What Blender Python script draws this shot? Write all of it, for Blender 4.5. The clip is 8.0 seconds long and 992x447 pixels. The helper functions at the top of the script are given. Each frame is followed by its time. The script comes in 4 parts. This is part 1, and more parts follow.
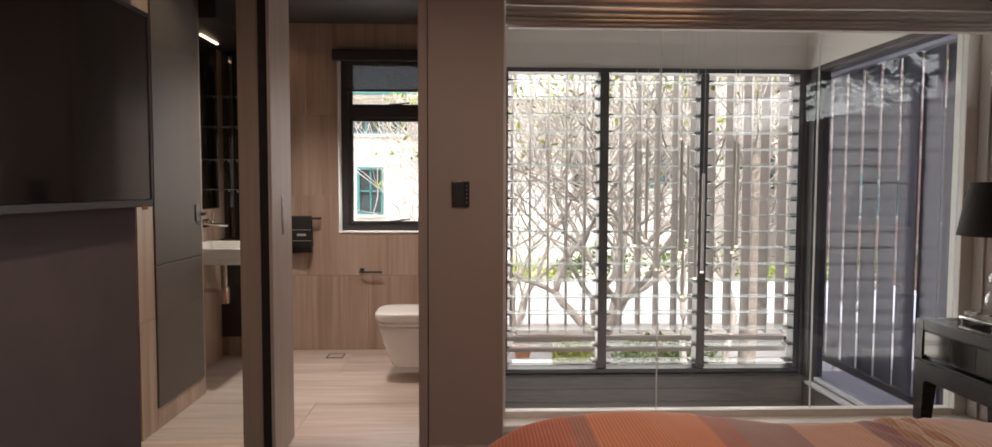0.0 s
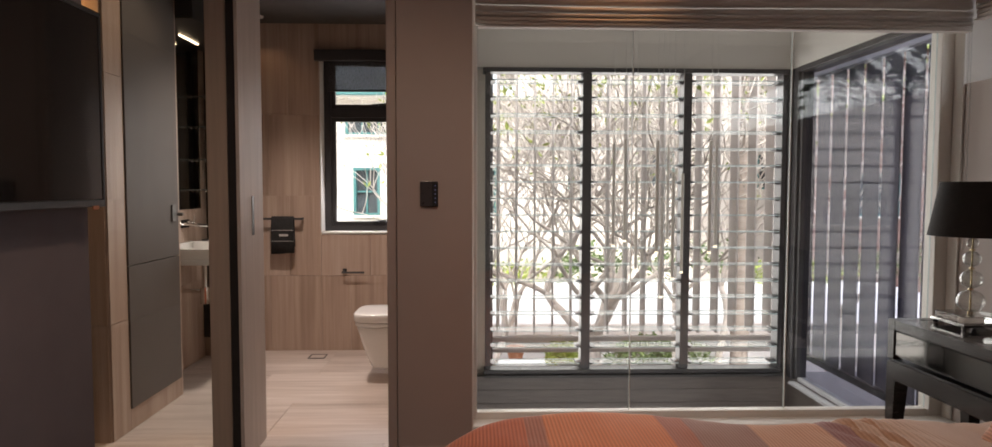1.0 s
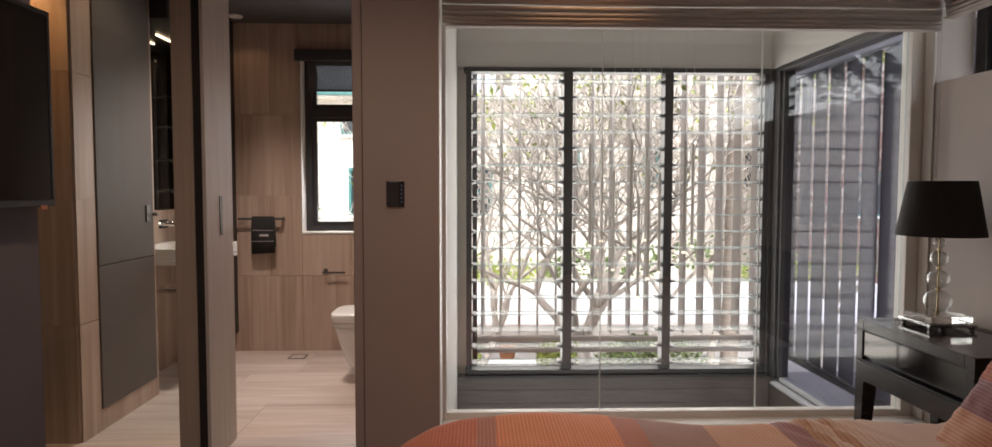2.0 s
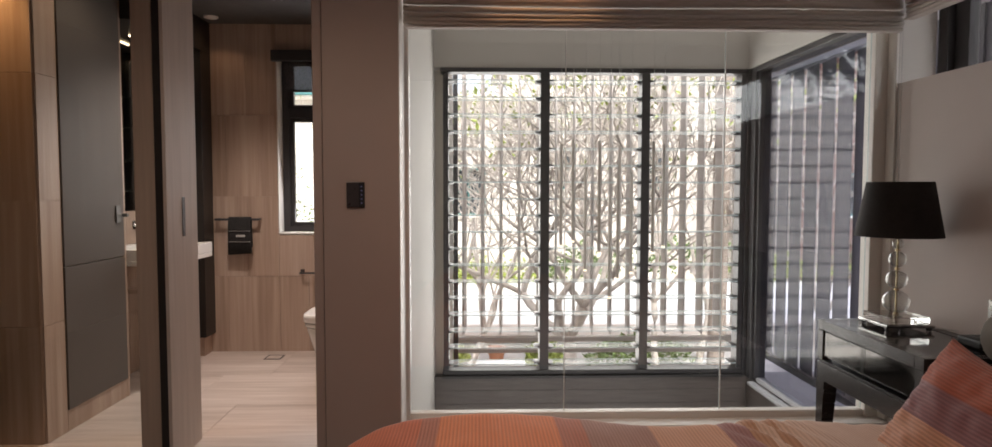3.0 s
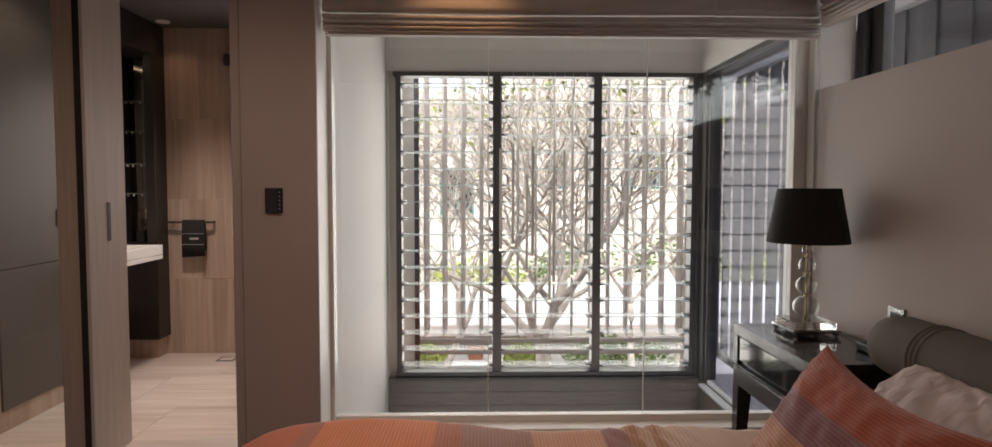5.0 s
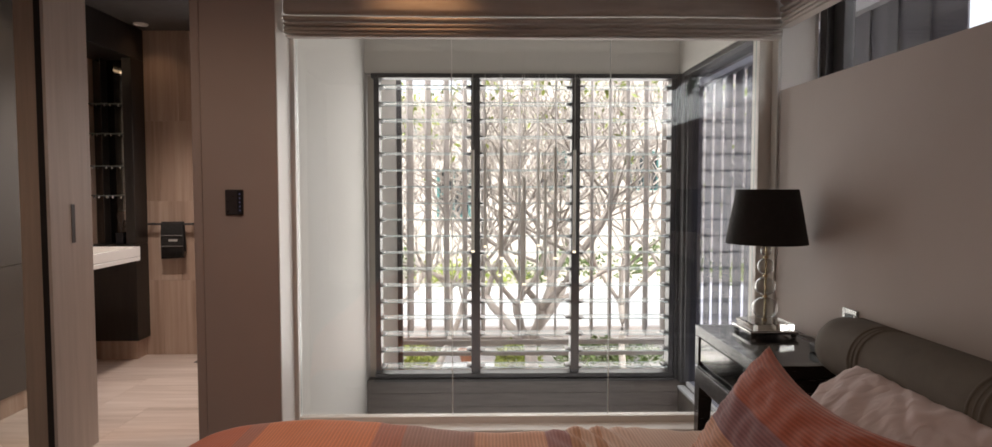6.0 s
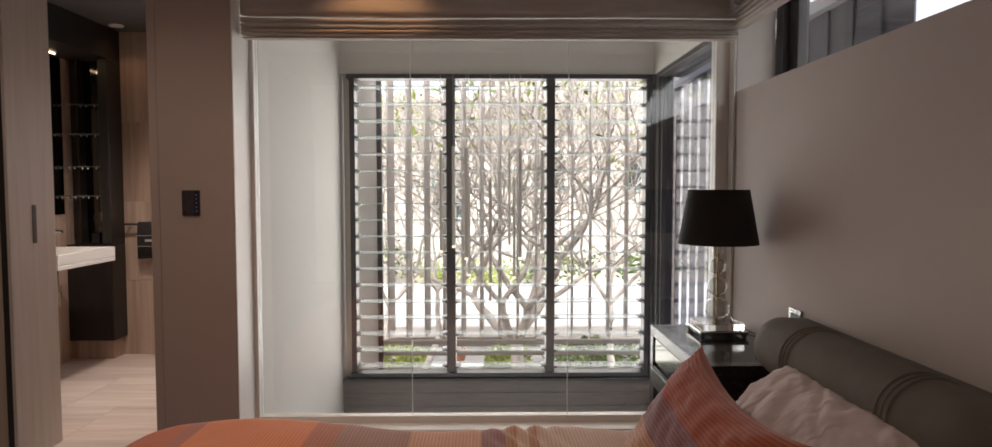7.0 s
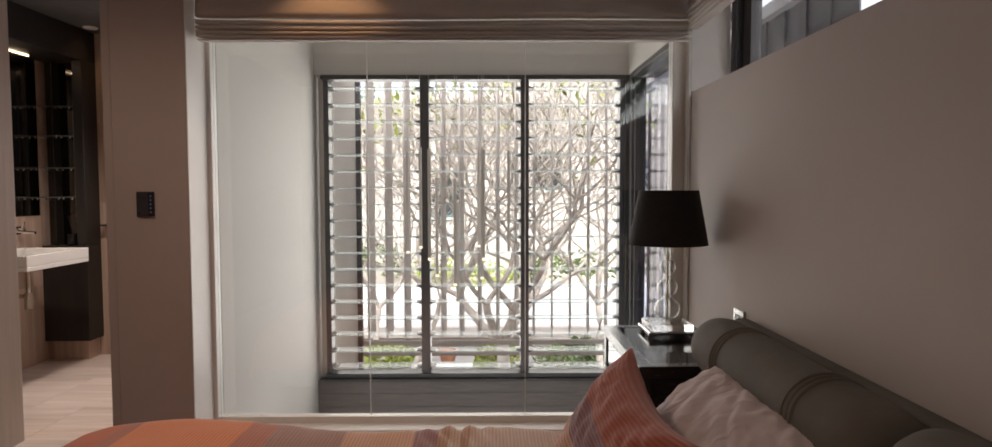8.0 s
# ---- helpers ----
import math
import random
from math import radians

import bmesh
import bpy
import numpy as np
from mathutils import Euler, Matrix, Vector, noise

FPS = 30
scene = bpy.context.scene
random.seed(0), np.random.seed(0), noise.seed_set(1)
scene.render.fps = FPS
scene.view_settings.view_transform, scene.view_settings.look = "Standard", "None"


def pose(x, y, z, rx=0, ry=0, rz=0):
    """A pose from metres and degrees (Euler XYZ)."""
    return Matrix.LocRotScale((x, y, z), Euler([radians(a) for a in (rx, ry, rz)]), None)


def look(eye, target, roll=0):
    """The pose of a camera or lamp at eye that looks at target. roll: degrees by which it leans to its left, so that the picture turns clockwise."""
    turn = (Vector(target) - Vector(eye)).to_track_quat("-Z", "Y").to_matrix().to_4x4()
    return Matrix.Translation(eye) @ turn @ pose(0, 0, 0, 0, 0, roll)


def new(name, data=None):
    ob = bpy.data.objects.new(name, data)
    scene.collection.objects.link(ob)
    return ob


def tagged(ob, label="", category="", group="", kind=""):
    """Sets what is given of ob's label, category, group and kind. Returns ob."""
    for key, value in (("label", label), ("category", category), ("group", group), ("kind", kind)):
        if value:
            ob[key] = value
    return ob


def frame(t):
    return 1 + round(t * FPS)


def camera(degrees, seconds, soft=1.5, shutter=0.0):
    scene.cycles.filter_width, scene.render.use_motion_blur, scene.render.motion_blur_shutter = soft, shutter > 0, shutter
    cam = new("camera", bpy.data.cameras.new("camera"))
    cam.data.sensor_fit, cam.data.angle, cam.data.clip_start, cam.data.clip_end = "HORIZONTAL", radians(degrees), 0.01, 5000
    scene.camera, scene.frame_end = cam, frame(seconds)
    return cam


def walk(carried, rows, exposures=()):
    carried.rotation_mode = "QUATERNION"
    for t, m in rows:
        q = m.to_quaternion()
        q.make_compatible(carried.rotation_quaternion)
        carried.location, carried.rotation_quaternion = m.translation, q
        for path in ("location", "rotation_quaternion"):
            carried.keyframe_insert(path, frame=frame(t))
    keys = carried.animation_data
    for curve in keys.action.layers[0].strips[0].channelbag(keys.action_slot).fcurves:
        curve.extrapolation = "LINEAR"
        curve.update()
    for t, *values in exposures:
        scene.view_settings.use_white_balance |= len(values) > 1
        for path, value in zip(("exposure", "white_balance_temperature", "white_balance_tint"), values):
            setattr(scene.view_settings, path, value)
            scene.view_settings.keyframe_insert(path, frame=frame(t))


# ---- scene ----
# camera and its slide along the bed: seconds, x, y, z, yaw, pitch, roll
cam = camera(74.0, 8.0)
EXPOSURE = 1.6
ROWS = [
    (0.0, 0.0000, 0.0269, 1.2303, -1.883, -3.101, -0.166),
    (0.5, 0.0727, 0.0300, 1.2289, -1.798, -3.073, -0.141),
    (1.0, 0.1443, 0.0313, 1.2283, -1.725, -3.058, -0.120),
    (1.5, 0.2148, 0.0346, 1.2263, -1.658, -3.041, -0.108),
    (3.0, 0.4653, 0.0274, 1.2314, -1.667, -3.055, -0.055),
    (3.5, 0.5537, 0.0152, 1.2442, -1.638, -3.079, -0.079),
    (4.0, 0.6531, 0.0064, 1.2529, -1.542, -3.054, -0.061),
    (4.5, 0.7466, -0.0060, 1.2616, -1.538, -3.170, -0.095),
    (6.0, 1.0351, -0.0181, 1.2612, -1.106, -2.995, -0.003),
    (6.5, 1.1353, -0.0281, 1.2615, -0.935, -3.023, 0.015),
    (7.0, 1.2493, -0.0355, 1.2642, -0.822, -3.011, 0.033),
    (7.5, 1.3664, -0.0398, 1.2668, -0.672, -3.000, 0.073),
    (8.0, 1.4754, -0.0444, 1.2671, -0.498, -2.992, 0.111),
]
walk(cam, [(t, pose(x, y, z, 90 + p, r, w)) for t, x, y, z, w, p, r in ROWS],
     exposures=[(0.0, EXPOSURE, 6400, 16), (8.0, EXPOSURE, 6400, 16)])

# ---- world, sun, large lights ----
world = bpy.data.worlds.new("overcast_sky")
scene.world = world
world.use_nodes = True
wn = world.node_tree.nodes
sky = wn.new("ShaderNodeTexSky")
sky.sky_type, sky.sun_disc = "NISHITA", False
sky.sun_elevation, sky.sun_rotation = radians(49), radians(170)
sky.dust_density, sky.air_density, sky.ozone_density = 3.5, 0.9, 0.4
wn["Background"].inputs["Strength"].default_value = 0.145
haze = wn.new("ShaderNodeHueSaturation")
haze.inputs["Saturation"].default_value = 0.3
world.node_tree.links.new(sky.outputs[0], haze.inputs["Color"])
world.node_tree.links.new(haze.outputs[0], wn["Background"].inputs["Color"])


def lamp(name, kind, energy, m, color=(1, 1, 1), size=0.1, size_y=None, label="", spot=100, blend=0.6):
    data = bpy.data.lights.new(name, kind)
    data.energy, data.color = energy, color
    if kind == "AREA":
        data.size = size
        if size_y:
            data.shape, data.size_y = "RECTANGLE", size_y
    elif kind == "SUN":
        data.angle = size
    else:
        data.shadow_soft_size = size
    if kind == "SPOT":
        data.spot_size, data.spot_blend = radians(spot), blend
    ob = new(name, data)
    ob.matrix_world = m
    return ob


lamp("sun", "SUN", 1.1, look((0, 0, 10), (-0.7, 3.8, 5.5)), (1, 0.97, 0.92), radians(10))
WARM = (1.0, 0.62, 0.32)
# sky light coming in through the louvre openings of the stair void
lamp("louvre_daylight", "AREA", 17.5, look((1.36, 5.14, 0.98), (1.36, 0, 0.98)), (1.0, 0.95, 0.87), 2.2, 2.2)
lamp("side_window_daylight", "AREA", 1.8, look((2.49, 4.1, 1.0), (0, 4.1, 1.1)), (0.98, 0.96, 0.93), 1.6, 2.1)
lamp("bathroom_window_daylight", "AREA", 2.2, look((-0.62, 5.06, 1.42), (-0.62, 3.0, 0.9)), (1.0, 0.98, 0.95), 0.62, 0.95)

# recessed downlights of bathroom, shower end and blind, plus added unseen fill spots
lamp("bath_downlight_and_fill", "SPOT", 0.4, look((-1.41, 4.80, 2.425), (-1.35, 4.86, 0)), WARM, 0.04, spot=110)
lamp("bath_downlight_and_fill", "SPOT", 44, look((-0.95, 3.95, 2.425), (-0.93, 3.95, 0)), (1.0, 0.86, 0.73), 0.09, spot=116, blend=0.85)
lamp("shower_downlight", "SPOT", 11, look((-1.90, 3.09, 2.42), (-1.88, 3.12, 0)), (1.0, 0.52, 0.2), 0.05, spot=100)
# added fill lamp behind the glass partition, with no fitting of its own
lamp("bath_downlight_and_fill", "SPOT", 2, look((-1.25, 3.45, 2.425), (-1.25, 3.5, 0)), (1.0, 0.78, 0.55), 0.03, spot=140)
lamp("bedroom_downlight_and_fill", "SPOT", 4.5, look((0.76, 2.72, 2.60), (0.76, 2.82, 0)), (1.0, 0.52, 0.22), 0.03, spot=72)
# four added fill spots without fittings, brightening pier, TV wall and bed
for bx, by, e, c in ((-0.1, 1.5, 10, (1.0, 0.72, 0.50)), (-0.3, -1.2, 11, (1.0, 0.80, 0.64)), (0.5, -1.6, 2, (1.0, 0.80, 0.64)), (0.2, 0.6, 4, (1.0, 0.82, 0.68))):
    lamp("bedroom_downlight_and_fill", "SPOT", e, look((bx, by, 2.60), (bx, by + 0.2, 0)), c, 0.04, spot=140)


# ---- materials ----
def nodes_of(name):
    m = bpy.data.materials.new(name)
    m.use_nodes = True
    t = m.node_tree
    return m, t, t.nodes["Principled BSDF"]


def coords(t, scale=(1, 1, 1), kind="Object"):
    c = t.nodes.new("ShaderNodeTexCoord")
    mp = t.nodes.new("ShaderNodeMapping")
    mp.inputs["Scale"].default_value = scale
    t.links.new(c.outputs[kind], mp.inputs[0])
    return mp.outputs[0]


def noise_tex(t, vec, scale, detail=4, rough=0.6):
    n = t.nodes.new("ShaderNodeTexNoise")
    n.inputs["Scale"].default_value, n.inputs["Detail"].default_value, n.inputs["Roughness"].default_value = scale, detail, rough
    t.links.new(vec, n.inputs["Vector"])
    return n.outputs["Fac"]


def ramp(t, fac, stops):
    r = t.nodes.new("ShaderNodeValToRGB")
    while len(r.color_ramp.elements) < len(stops):
        r.color_ramp.elements.new(0.5)
    for e, (p, c) in zip(r.color_ramp.elements, stops):
        e.position, e.color = p, (*c, 1)
    t.links.new(fac, r.inputs[0])
    return r.outputs[0]


def bump(t, b, height, strength, distance=0.01):
    n = t.nodes.new("ShaderNodeBump")
    n.inputs["Strength"].default_value, n.inputs["Distance"].default_value = strength, distance
    t.links.new(height, n.inputs["Height"])
    t.links.new(n.outputs[0], b.inputs["Normal"])


def surface(name, color, rough=0.5, metal=0.0, vary=0.12, scale=6.0, stretch=(1, 1, 1), grain=0.0, grain_scale=200.0, coat=0.0, spec=0.5, kind="Object"):
    """Paint, plastic, metal and the like: a base colour with soft mottling, uneven gloss and a fine grain."""
    m, t, b = nodes_of(name)
    vec = coords(t, stretch, kind)
    f = noise_tex(t, vec, scale, 5)
    lo, hi = [c * (1 - vary) for c in color], [min(1, c * (1 + vary)) for c in color]
    t.links.new(ramp(t, f, [(0.3, lo), (0.7, hi)]), b.inputs["Base Color"])
    rr = t.nodes.new("ShaderNodeMapRange")
    rr.inputs["To Min"].default_value, rr.inputs["To Max"].default_value = max(0.02, rough - 0.08), min(1, rough + 0.08)
    t.links.new(noise_tex(t, vec, scale * 5, 3), rr.inputs["Value"])
    t.links.new(rr.outputs[0], b.inputs["Roughness"])
    b.inputs["Metallic"].default_value = metal
    b.inputs["Coat Weight"].default_value = coat
    b.inputs["Specular IOR Level"].default_value = spec
    if grain:
        bump(t, b, noise_tex(t, vec, grain_scale, 3), grain, 0.002)
    return m


def pane_glass(name, tint, gloss_rough=0.0, sheen=0.5, power=3.5, base=0.042):
    """Clear sheet glass: see-through with a mirror-like sheen that grows at grazing angles."""
    m = bpy.data.materials.new(name)
    m.use_nodes = True
    t = m.node_tree
    t.nodes.remove(t.nodes["Principled BSDF"])
    tr, gl, mix, lw, pw, sc = (t.nodes.new(k) for k in ("ShaderNodeBsdfTransparent", "ShaderNodeBsdfGlossy", "ShaderNodeMixShader", "ShaderNodeLayerWeight", "ShaderNodeMath", "ShaderNodeMath"))
    tr.inputs[0].default_value = (*tint, 1)
    gl.inputs["Roughness"].default_value = gloss_rough
    pw.operation, pw.inputs[1].default_value = "POWER", power
    sc.operation, sc.inputs[1].default_value, sc.inputs[2].default_value = "MULTIPLY_ADD", sheen, base
    for a, c in ((lw.outputs["Facing"], pw.inputs[0]), (pw.outputs[0], sc.inputs[0]), (sc.outputs[0], mix.inputs[0]), (tr.outputs[0], mix.inputs[1]),
                 (gl.outputs[0], mix.inputs[2]), (mix.outputs[0], t.nodes["Material Output"].inputs[0])):
        t.links.new(a, c)
    return m


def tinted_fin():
    """A mauve-grey fin, partly translucent and very slightly see-through."""
    m = surface("translucent_mauve_fin", (0.13, 0.122, 0.14), 0.45, vary=0.05, scale=3)
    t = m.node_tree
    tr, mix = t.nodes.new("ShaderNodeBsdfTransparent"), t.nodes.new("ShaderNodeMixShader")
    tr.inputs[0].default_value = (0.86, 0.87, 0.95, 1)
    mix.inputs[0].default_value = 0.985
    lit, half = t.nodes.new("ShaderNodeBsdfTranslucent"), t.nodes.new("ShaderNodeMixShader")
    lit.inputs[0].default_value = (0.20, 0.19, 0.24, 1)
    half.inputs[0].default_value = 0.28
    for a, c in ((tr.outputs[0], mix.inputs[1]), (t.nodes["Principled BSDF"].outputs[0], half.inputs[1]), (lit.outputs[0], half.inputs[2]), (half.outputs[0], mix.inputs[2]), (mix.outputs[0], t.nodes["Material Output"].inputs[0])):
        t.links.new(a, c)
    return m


def stone(name, tones, upright=True):
    """Vein-cut travertine: fine bands, darker streaks and pale patches, each tile a little different."""
    m, t, b = nodes_of(name)
    c = t.nodes.new("ShaderNodeTexCoord")
    info = t.nodes.new("ShaderNodeObjectInfo")
    add = t.nodes.new("ShaderNodeVectorMath")
    add.operation = "MULTIPLY_ADD"
    comb = t.nodes.new("ShaderNodeCombineXYZ")
    for i in range(3):
        t.links.new(info.outputs["Random"], comb.inputs[i])
    t.links.new(comb.outputs[0], add.inputs[0])
    add.inputs[1].default_value = (9.0, 7.0, 11.0)
    t.links.new(c.outputs["Object"], add.inputs[2])
    mp = t.nodes.new("ShaderNodeMapping")
    mp.inputs["Scale"].default_value = (30, 30, 0.9) if upright else (2.0, 34, 1)
    t.links.new(add.outputs[0], mp.inputs[0])
    fine = noise_tex(t, mp.outputs[0], 1.0, 6, 0.62)
    mp2 = t.nodes.new("ShaderNodeMapping")
    mp2.inputs["Scale"].default_value = (6, 6, 0.5) if upright else (0.8, 7, 1)
    t.links.new(add.outputs[0], mp2.inputs[0])
    broad = noise_tex(t, mp2.outputs[0], 1.0, 3, 0.5)
    mixv = t.nodes.new("ShaderNodeMath")
    mixv.operation = "MULTIPLY_ADD"
    mixv.inputs[1].default_value = 0.55
    t.links.new(fine, mixv.inputs[0])
    half = t.nodes.new("ShaderNodeMath")
    half.operation = "MULTIPLY"
    half.inputs[1].default_value = 0.45
    t.links.new(broad, half.inputs[0])
    t.links.new(half.outputs[0], mixv.inputs[2])
    col = ramp(t, mixv.outputs[0], list(zip((0.32, 0.5, 0.68), tones)))
    t.links.new(col, b.inputs["Base Color"])
    b.inputs["Roughness"].default_value = 0.42
    bump(t, b, fine, 0.08, 0.003)
    return m


M = {}
M["wall"] = surface("warm_grey_wall_paint", (0.56, 0.50, 0.465), 0.75, vary=0.03, scale=2, grain=0.08, grain_scale=350)
M["white"] = surface("white_wall_paint", (0.625, 0.595, 0.56), 0.7, vary=0.02, scale=2, grain=0.06, grain_scale=350)
M["trim"] = surface("satin_white_enamel", (0.76, 0.74, 0.70), 0.4, vary=0.02, scale=3)
M["pillar"] = surface("taupe_grey_paint", (0.43, 0.37, 0.342), 0.7, vary=0.03, scale=2, grain=0.08, grain_scale=350)
M["tv_wall"] = surface("dark_purple_grey_fabric_wall", (0.145, 0.125, 0.13), 0.9, vary=0.1, scale=3, grain=0.3, grain_scale=500)
M["carpet"] = surface("dark_carpet", (0.08, 0.07, 0.065), 0.95, vary=0.2, scale=40, grain=0.6, grain_scale=300)
M["ceiling"] = surface("ceiling_paint", (0.72, 0.70, 0.67), 0.8, vary=0.02, scale=2)
M["dark_ceiling"] = surface("charcoal_ceiling_paint", (0.075, 0.07, 0.065), 0.6, vary=0.08, scale=3)
M["alu"] = surface("charcoal_powder_coat", (0.042, 0.040, 0.042), 0.38, vary=0.15, scale=8, grain=0.05, grain_scale=600)
M["black_plastic"] = surface("black_plastic", (0.015, 0.015, 0.016), 0.35, vary=0.15, scale=12)
M["spandrel"] = surface("dark_stained_panel", (0.135, 0.115, 0.104), 0.3, vary=0.2, scale=5, stretch=(1, 1, 12))
M["fin"] = surface("bronze_grey_aluminium_fin", (0.60, 0.54, 0.50), 0.45, vary=0.06, scale=3)
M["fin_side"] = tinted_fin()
M["glass"] = pane_glass("clear_pane_glass", (0.96, 0.98, 0.97), base=0.06)
M["side_glass"] = pane_glass("tinted_side_glass", (0.78, 0.79, 0.86), sheen=0.13, power=2.4, base=0.014)
M["louvre_glass"] = pane_glass("louvre_blade_glass", (0.93, 0.95, 0.955), sheen=0.14, base=0.018)
M["glass_edge"] = surface("ground_glass_edge", (0.60, 0.70, 0.71), 0.25, vary=0.1, scale=20)
M["glass_edge"].node_tree.nodes["Principled BSDF"].inputs["Alpha"].default_value = 0.85
M["shelf_edge"] = surface("green_glass_shelf_edge", (0.10, 0.115, 0.11), 0.2, vary=0.1, scale=20)
M["stone"] = stone("vein_cut_stone_wall", ((0.31, 0.218, 0.162), (0.45, 0.335, 0.265), (0.57, 0.46, 0.385)))
M["stone_floor"] = stone("vein_cut_stone_floor", ((0.42, 0.34, 0.288), (0.57, 0.485, 0.428), (0.68, 0.60, 0.545)), upright=False)
M["grout"] = surface("beige_grout", (0.30, 0.25, 0.20), 0.9, vary=0.08, scale=30)
M["grey_door"] = surface("slate_grey_lacquer", (0.13, 0.116, 0.107), 0.5, vary=0.05, scale=2, spec=0.25)
M["ceramic"] = surface("white_glazed_ceramic", (0.82, 0.81, 0.78), 0.12, vary=0.02, scale=4)
M["lacquer"] = surface("black_lacquered_wood", (0.022, 0.017, 0.016), 0.25, vary=0.25, scale=4, stretch=(1, 8, 8), coat=0.15)
M["shade"] = surface("black_fabric_shade", (0.014, 0.012, 0.011), 0.85, vary=0.15, scale=20, grain=0.4, grain_scale=700)
M["steel"] = surface("brushed_steel", (0.42, 0.41, 0.40), 0.28, 1.0, vary=0.06, scale=30)
M["dull_steel"] = surface("dull_grey_steel", (0.22, 0.21, 0.20), 0.45, 1.0, vary=0.06, scale=30)
M["keypad"] = surface("smoked_keypad_plate", (0.045, 0.042, 0.046), 0.3, vary=0.1, scale=10)
M["stone_pale"] = surface("pale_limewashed_timber", (0.60, 0.56, 0.525), 0.55, vary=0.08, scale=3, stretch=(14, 14, 0.6), grain=0.1, grain_scale=120)
M["mirror"] = surface("smoked_mirror", (0.11, 0.105, 0.10), 0.03, 1.0, vary=0.05, scale=2)
M["silver_mirror"] = surface("silver_mirror", (0.34, 0.34, 0.34), 0.02, 1.0, vary=0.03, scale=2)
M["clear_mirror"] = surface("clear_silver_mirror", (0.72, 0.72, 0.71), 0.03, 1.0, vary=0.03, scale=2)
M["ebony"] = surface("ebony_stained_veneer", (0.018, 0.015, 0.013), 0.4, vary=0.3, scale=4, stretch=(12, 12, 1))
M["towel"] = surface("black_terry_towel", (0.02, 0.019, 0.019), 0.95, vary=0.3, scale=60, grain=0.9, grain_scale=400)
M["thread"] = surface("grey_stitched_thread", (0.45, 0.44, 0.42), 0.8, vary=0.1, scale=40)
M["roller"] = surface("charcoal_roller_mesh", (0.09, 0.09, 0.095), 0.9, vary=0.5, scale=8, stretch=(40, 1, 8), grain=0.4, grain_scale=500)
M["roller"].node_tree.nodes["Principled BSDF"].inputs["Alpha"].default_value = 0.80
M["tv_screen"] = surface("black_tv_panel", (0.008, 0.0075, 0.0075), 0.06, vary=0.1, scale=3)
M["black_glass"] = surface("black_back_painted_glass", (0.012, 0.012, 0.014), 0.05, vary=0.1, scale=3, spec=0.25)
M["chrome"] = surface("polished_chrome", (0.7, 0.69, 0.68), 0.06, 1.0, vary=0.04, scale=10)
M["brass"] = surface("pale_brass", (0.6, 0.48, 0.28), 0.2, 1.0, vary=0.06, scale=30)
M["bark"] = surface("grey_beige_smooth_bark", (0.52, 0.46, 0.40), 0.85, vary=0.35, scale=7, grain=0.7, grain_scale=60)
M["pale_bark"] = surface("ringed_palm_bark", (0.33, 0.275, 0.23), 0.9, vary=0.3, scale=5, stretch=(1, 1, 6), grain=0.6, grain_scale=50)
M["neighbour"] = surface("slate_mauve_cladding", (0.22, 0.205, 0.225), 0.7, vary=0.08, scale=1.5, stretch=(1, 1, 10))
M["leaf"] = surface("fresh_green_leaf", (0.30, 0.36, 0.07), 0.45, vary=0.35, scale=3)
M["hedge"] = surface("dark_hedge_leaf", (0.11, 0.165, 0.045), 0.5, vary=0.5, scale=3)
M["palm_leaf"] = surface("palm_frond_leaf", (0.05, 0.10, 0.045), 0.4, vary=0.3, scale=4)
M["render_wall"] = surface("pale_cream_render", (0.74, 0.68, 0.60), 0.9, vary=0.05, scale=1.5, grain=0.2, grain_scale=80)
M["teal"] = surface("teal_painted_timber", (0.06, 0.19, 0.18), 0.5, vary=0.1, scale=5)
M["dark_pane"] = surface("dark_reflecting_window_pane", (0.05, 0.06, 0.065), 0.05, vary=0.3, scale=2)
M["roof_white"] = surface("white_metal_roof", (0.85, 0.84, 0.81), 0.5, vary=0.04, scale=1.5, stretch=(6, 1, 1))
M["terracotta"] = surface("terracotta", (0.40, 0.17, 0.09), 0.8, vary=0.15, scale=10)
M["paving"] = surface("pale_garden_paving", (0.46, 0.43, 0.40), 0.9, vary=0.2, scale=1.2, grain=0.3, grain_scale=40)
M["ledge"] = surface("light_grey_ledge", (0.50, 0.50, 0.52), 0.6, vary=0.05, scale=3)
M["dark_ledge"] = surface("dark_grey_ledge", (0.11, 0.105, 0.11), 0.6, vary=0.1, scale=3)
M["brick_far"] = surface("red_brown_brick", (0.21, 0.125, 0.10), 0.9, vary=0.25, scale=9, grain=0.3, grain_scale=40)
M["cord"] = surface("woven_cord", (0.55, 0.54, 0.52), 0.8, vary=0.05, scale=30)
M["rod"] = surface("satin_bronze_tube", (0.74, 0.70, 0.65), 0.4, 0.0, vary=0.05, scale=20)
M["bolster"] = surface("olive_grey_suede", (0.13, 0.116, 0.094), 0.85, vary=0.12, scale=7, grain=0.35, grain_scale=260)
M["sheet"] = surface("blush_grey_cotton", (0.60, 0.51, 0.495), 0.9, vary=0.06, scale=9, grain=0.25, grain_scale=300)


def creases(m, scale, stretch, strength, distance):
    """Adds soft fabric creases under the fine grain of a surface."""
    t = m.node_tree
    old = t.nodes["Bump"]
    n = t.nodes.new("ShaderNodeBump")
    n.inputs["Strength"].default_value, n.inputs["Distance"].default_value = strength, distance
    f = noise_tex(t, coords(t, stretch), scale, 2, 0.45)
    r = t.nodes.new("ShaderNodeMath")
    r.operation = "PINGPONG"
    r.inputs[1].default_value = 0.12
    t.links.new(f, r.inputs[0])
    t.links.new(r.outputs[0], n.inputs["Height"])
    t.links.new(n.outputs[0], old.inputs["Normal"])


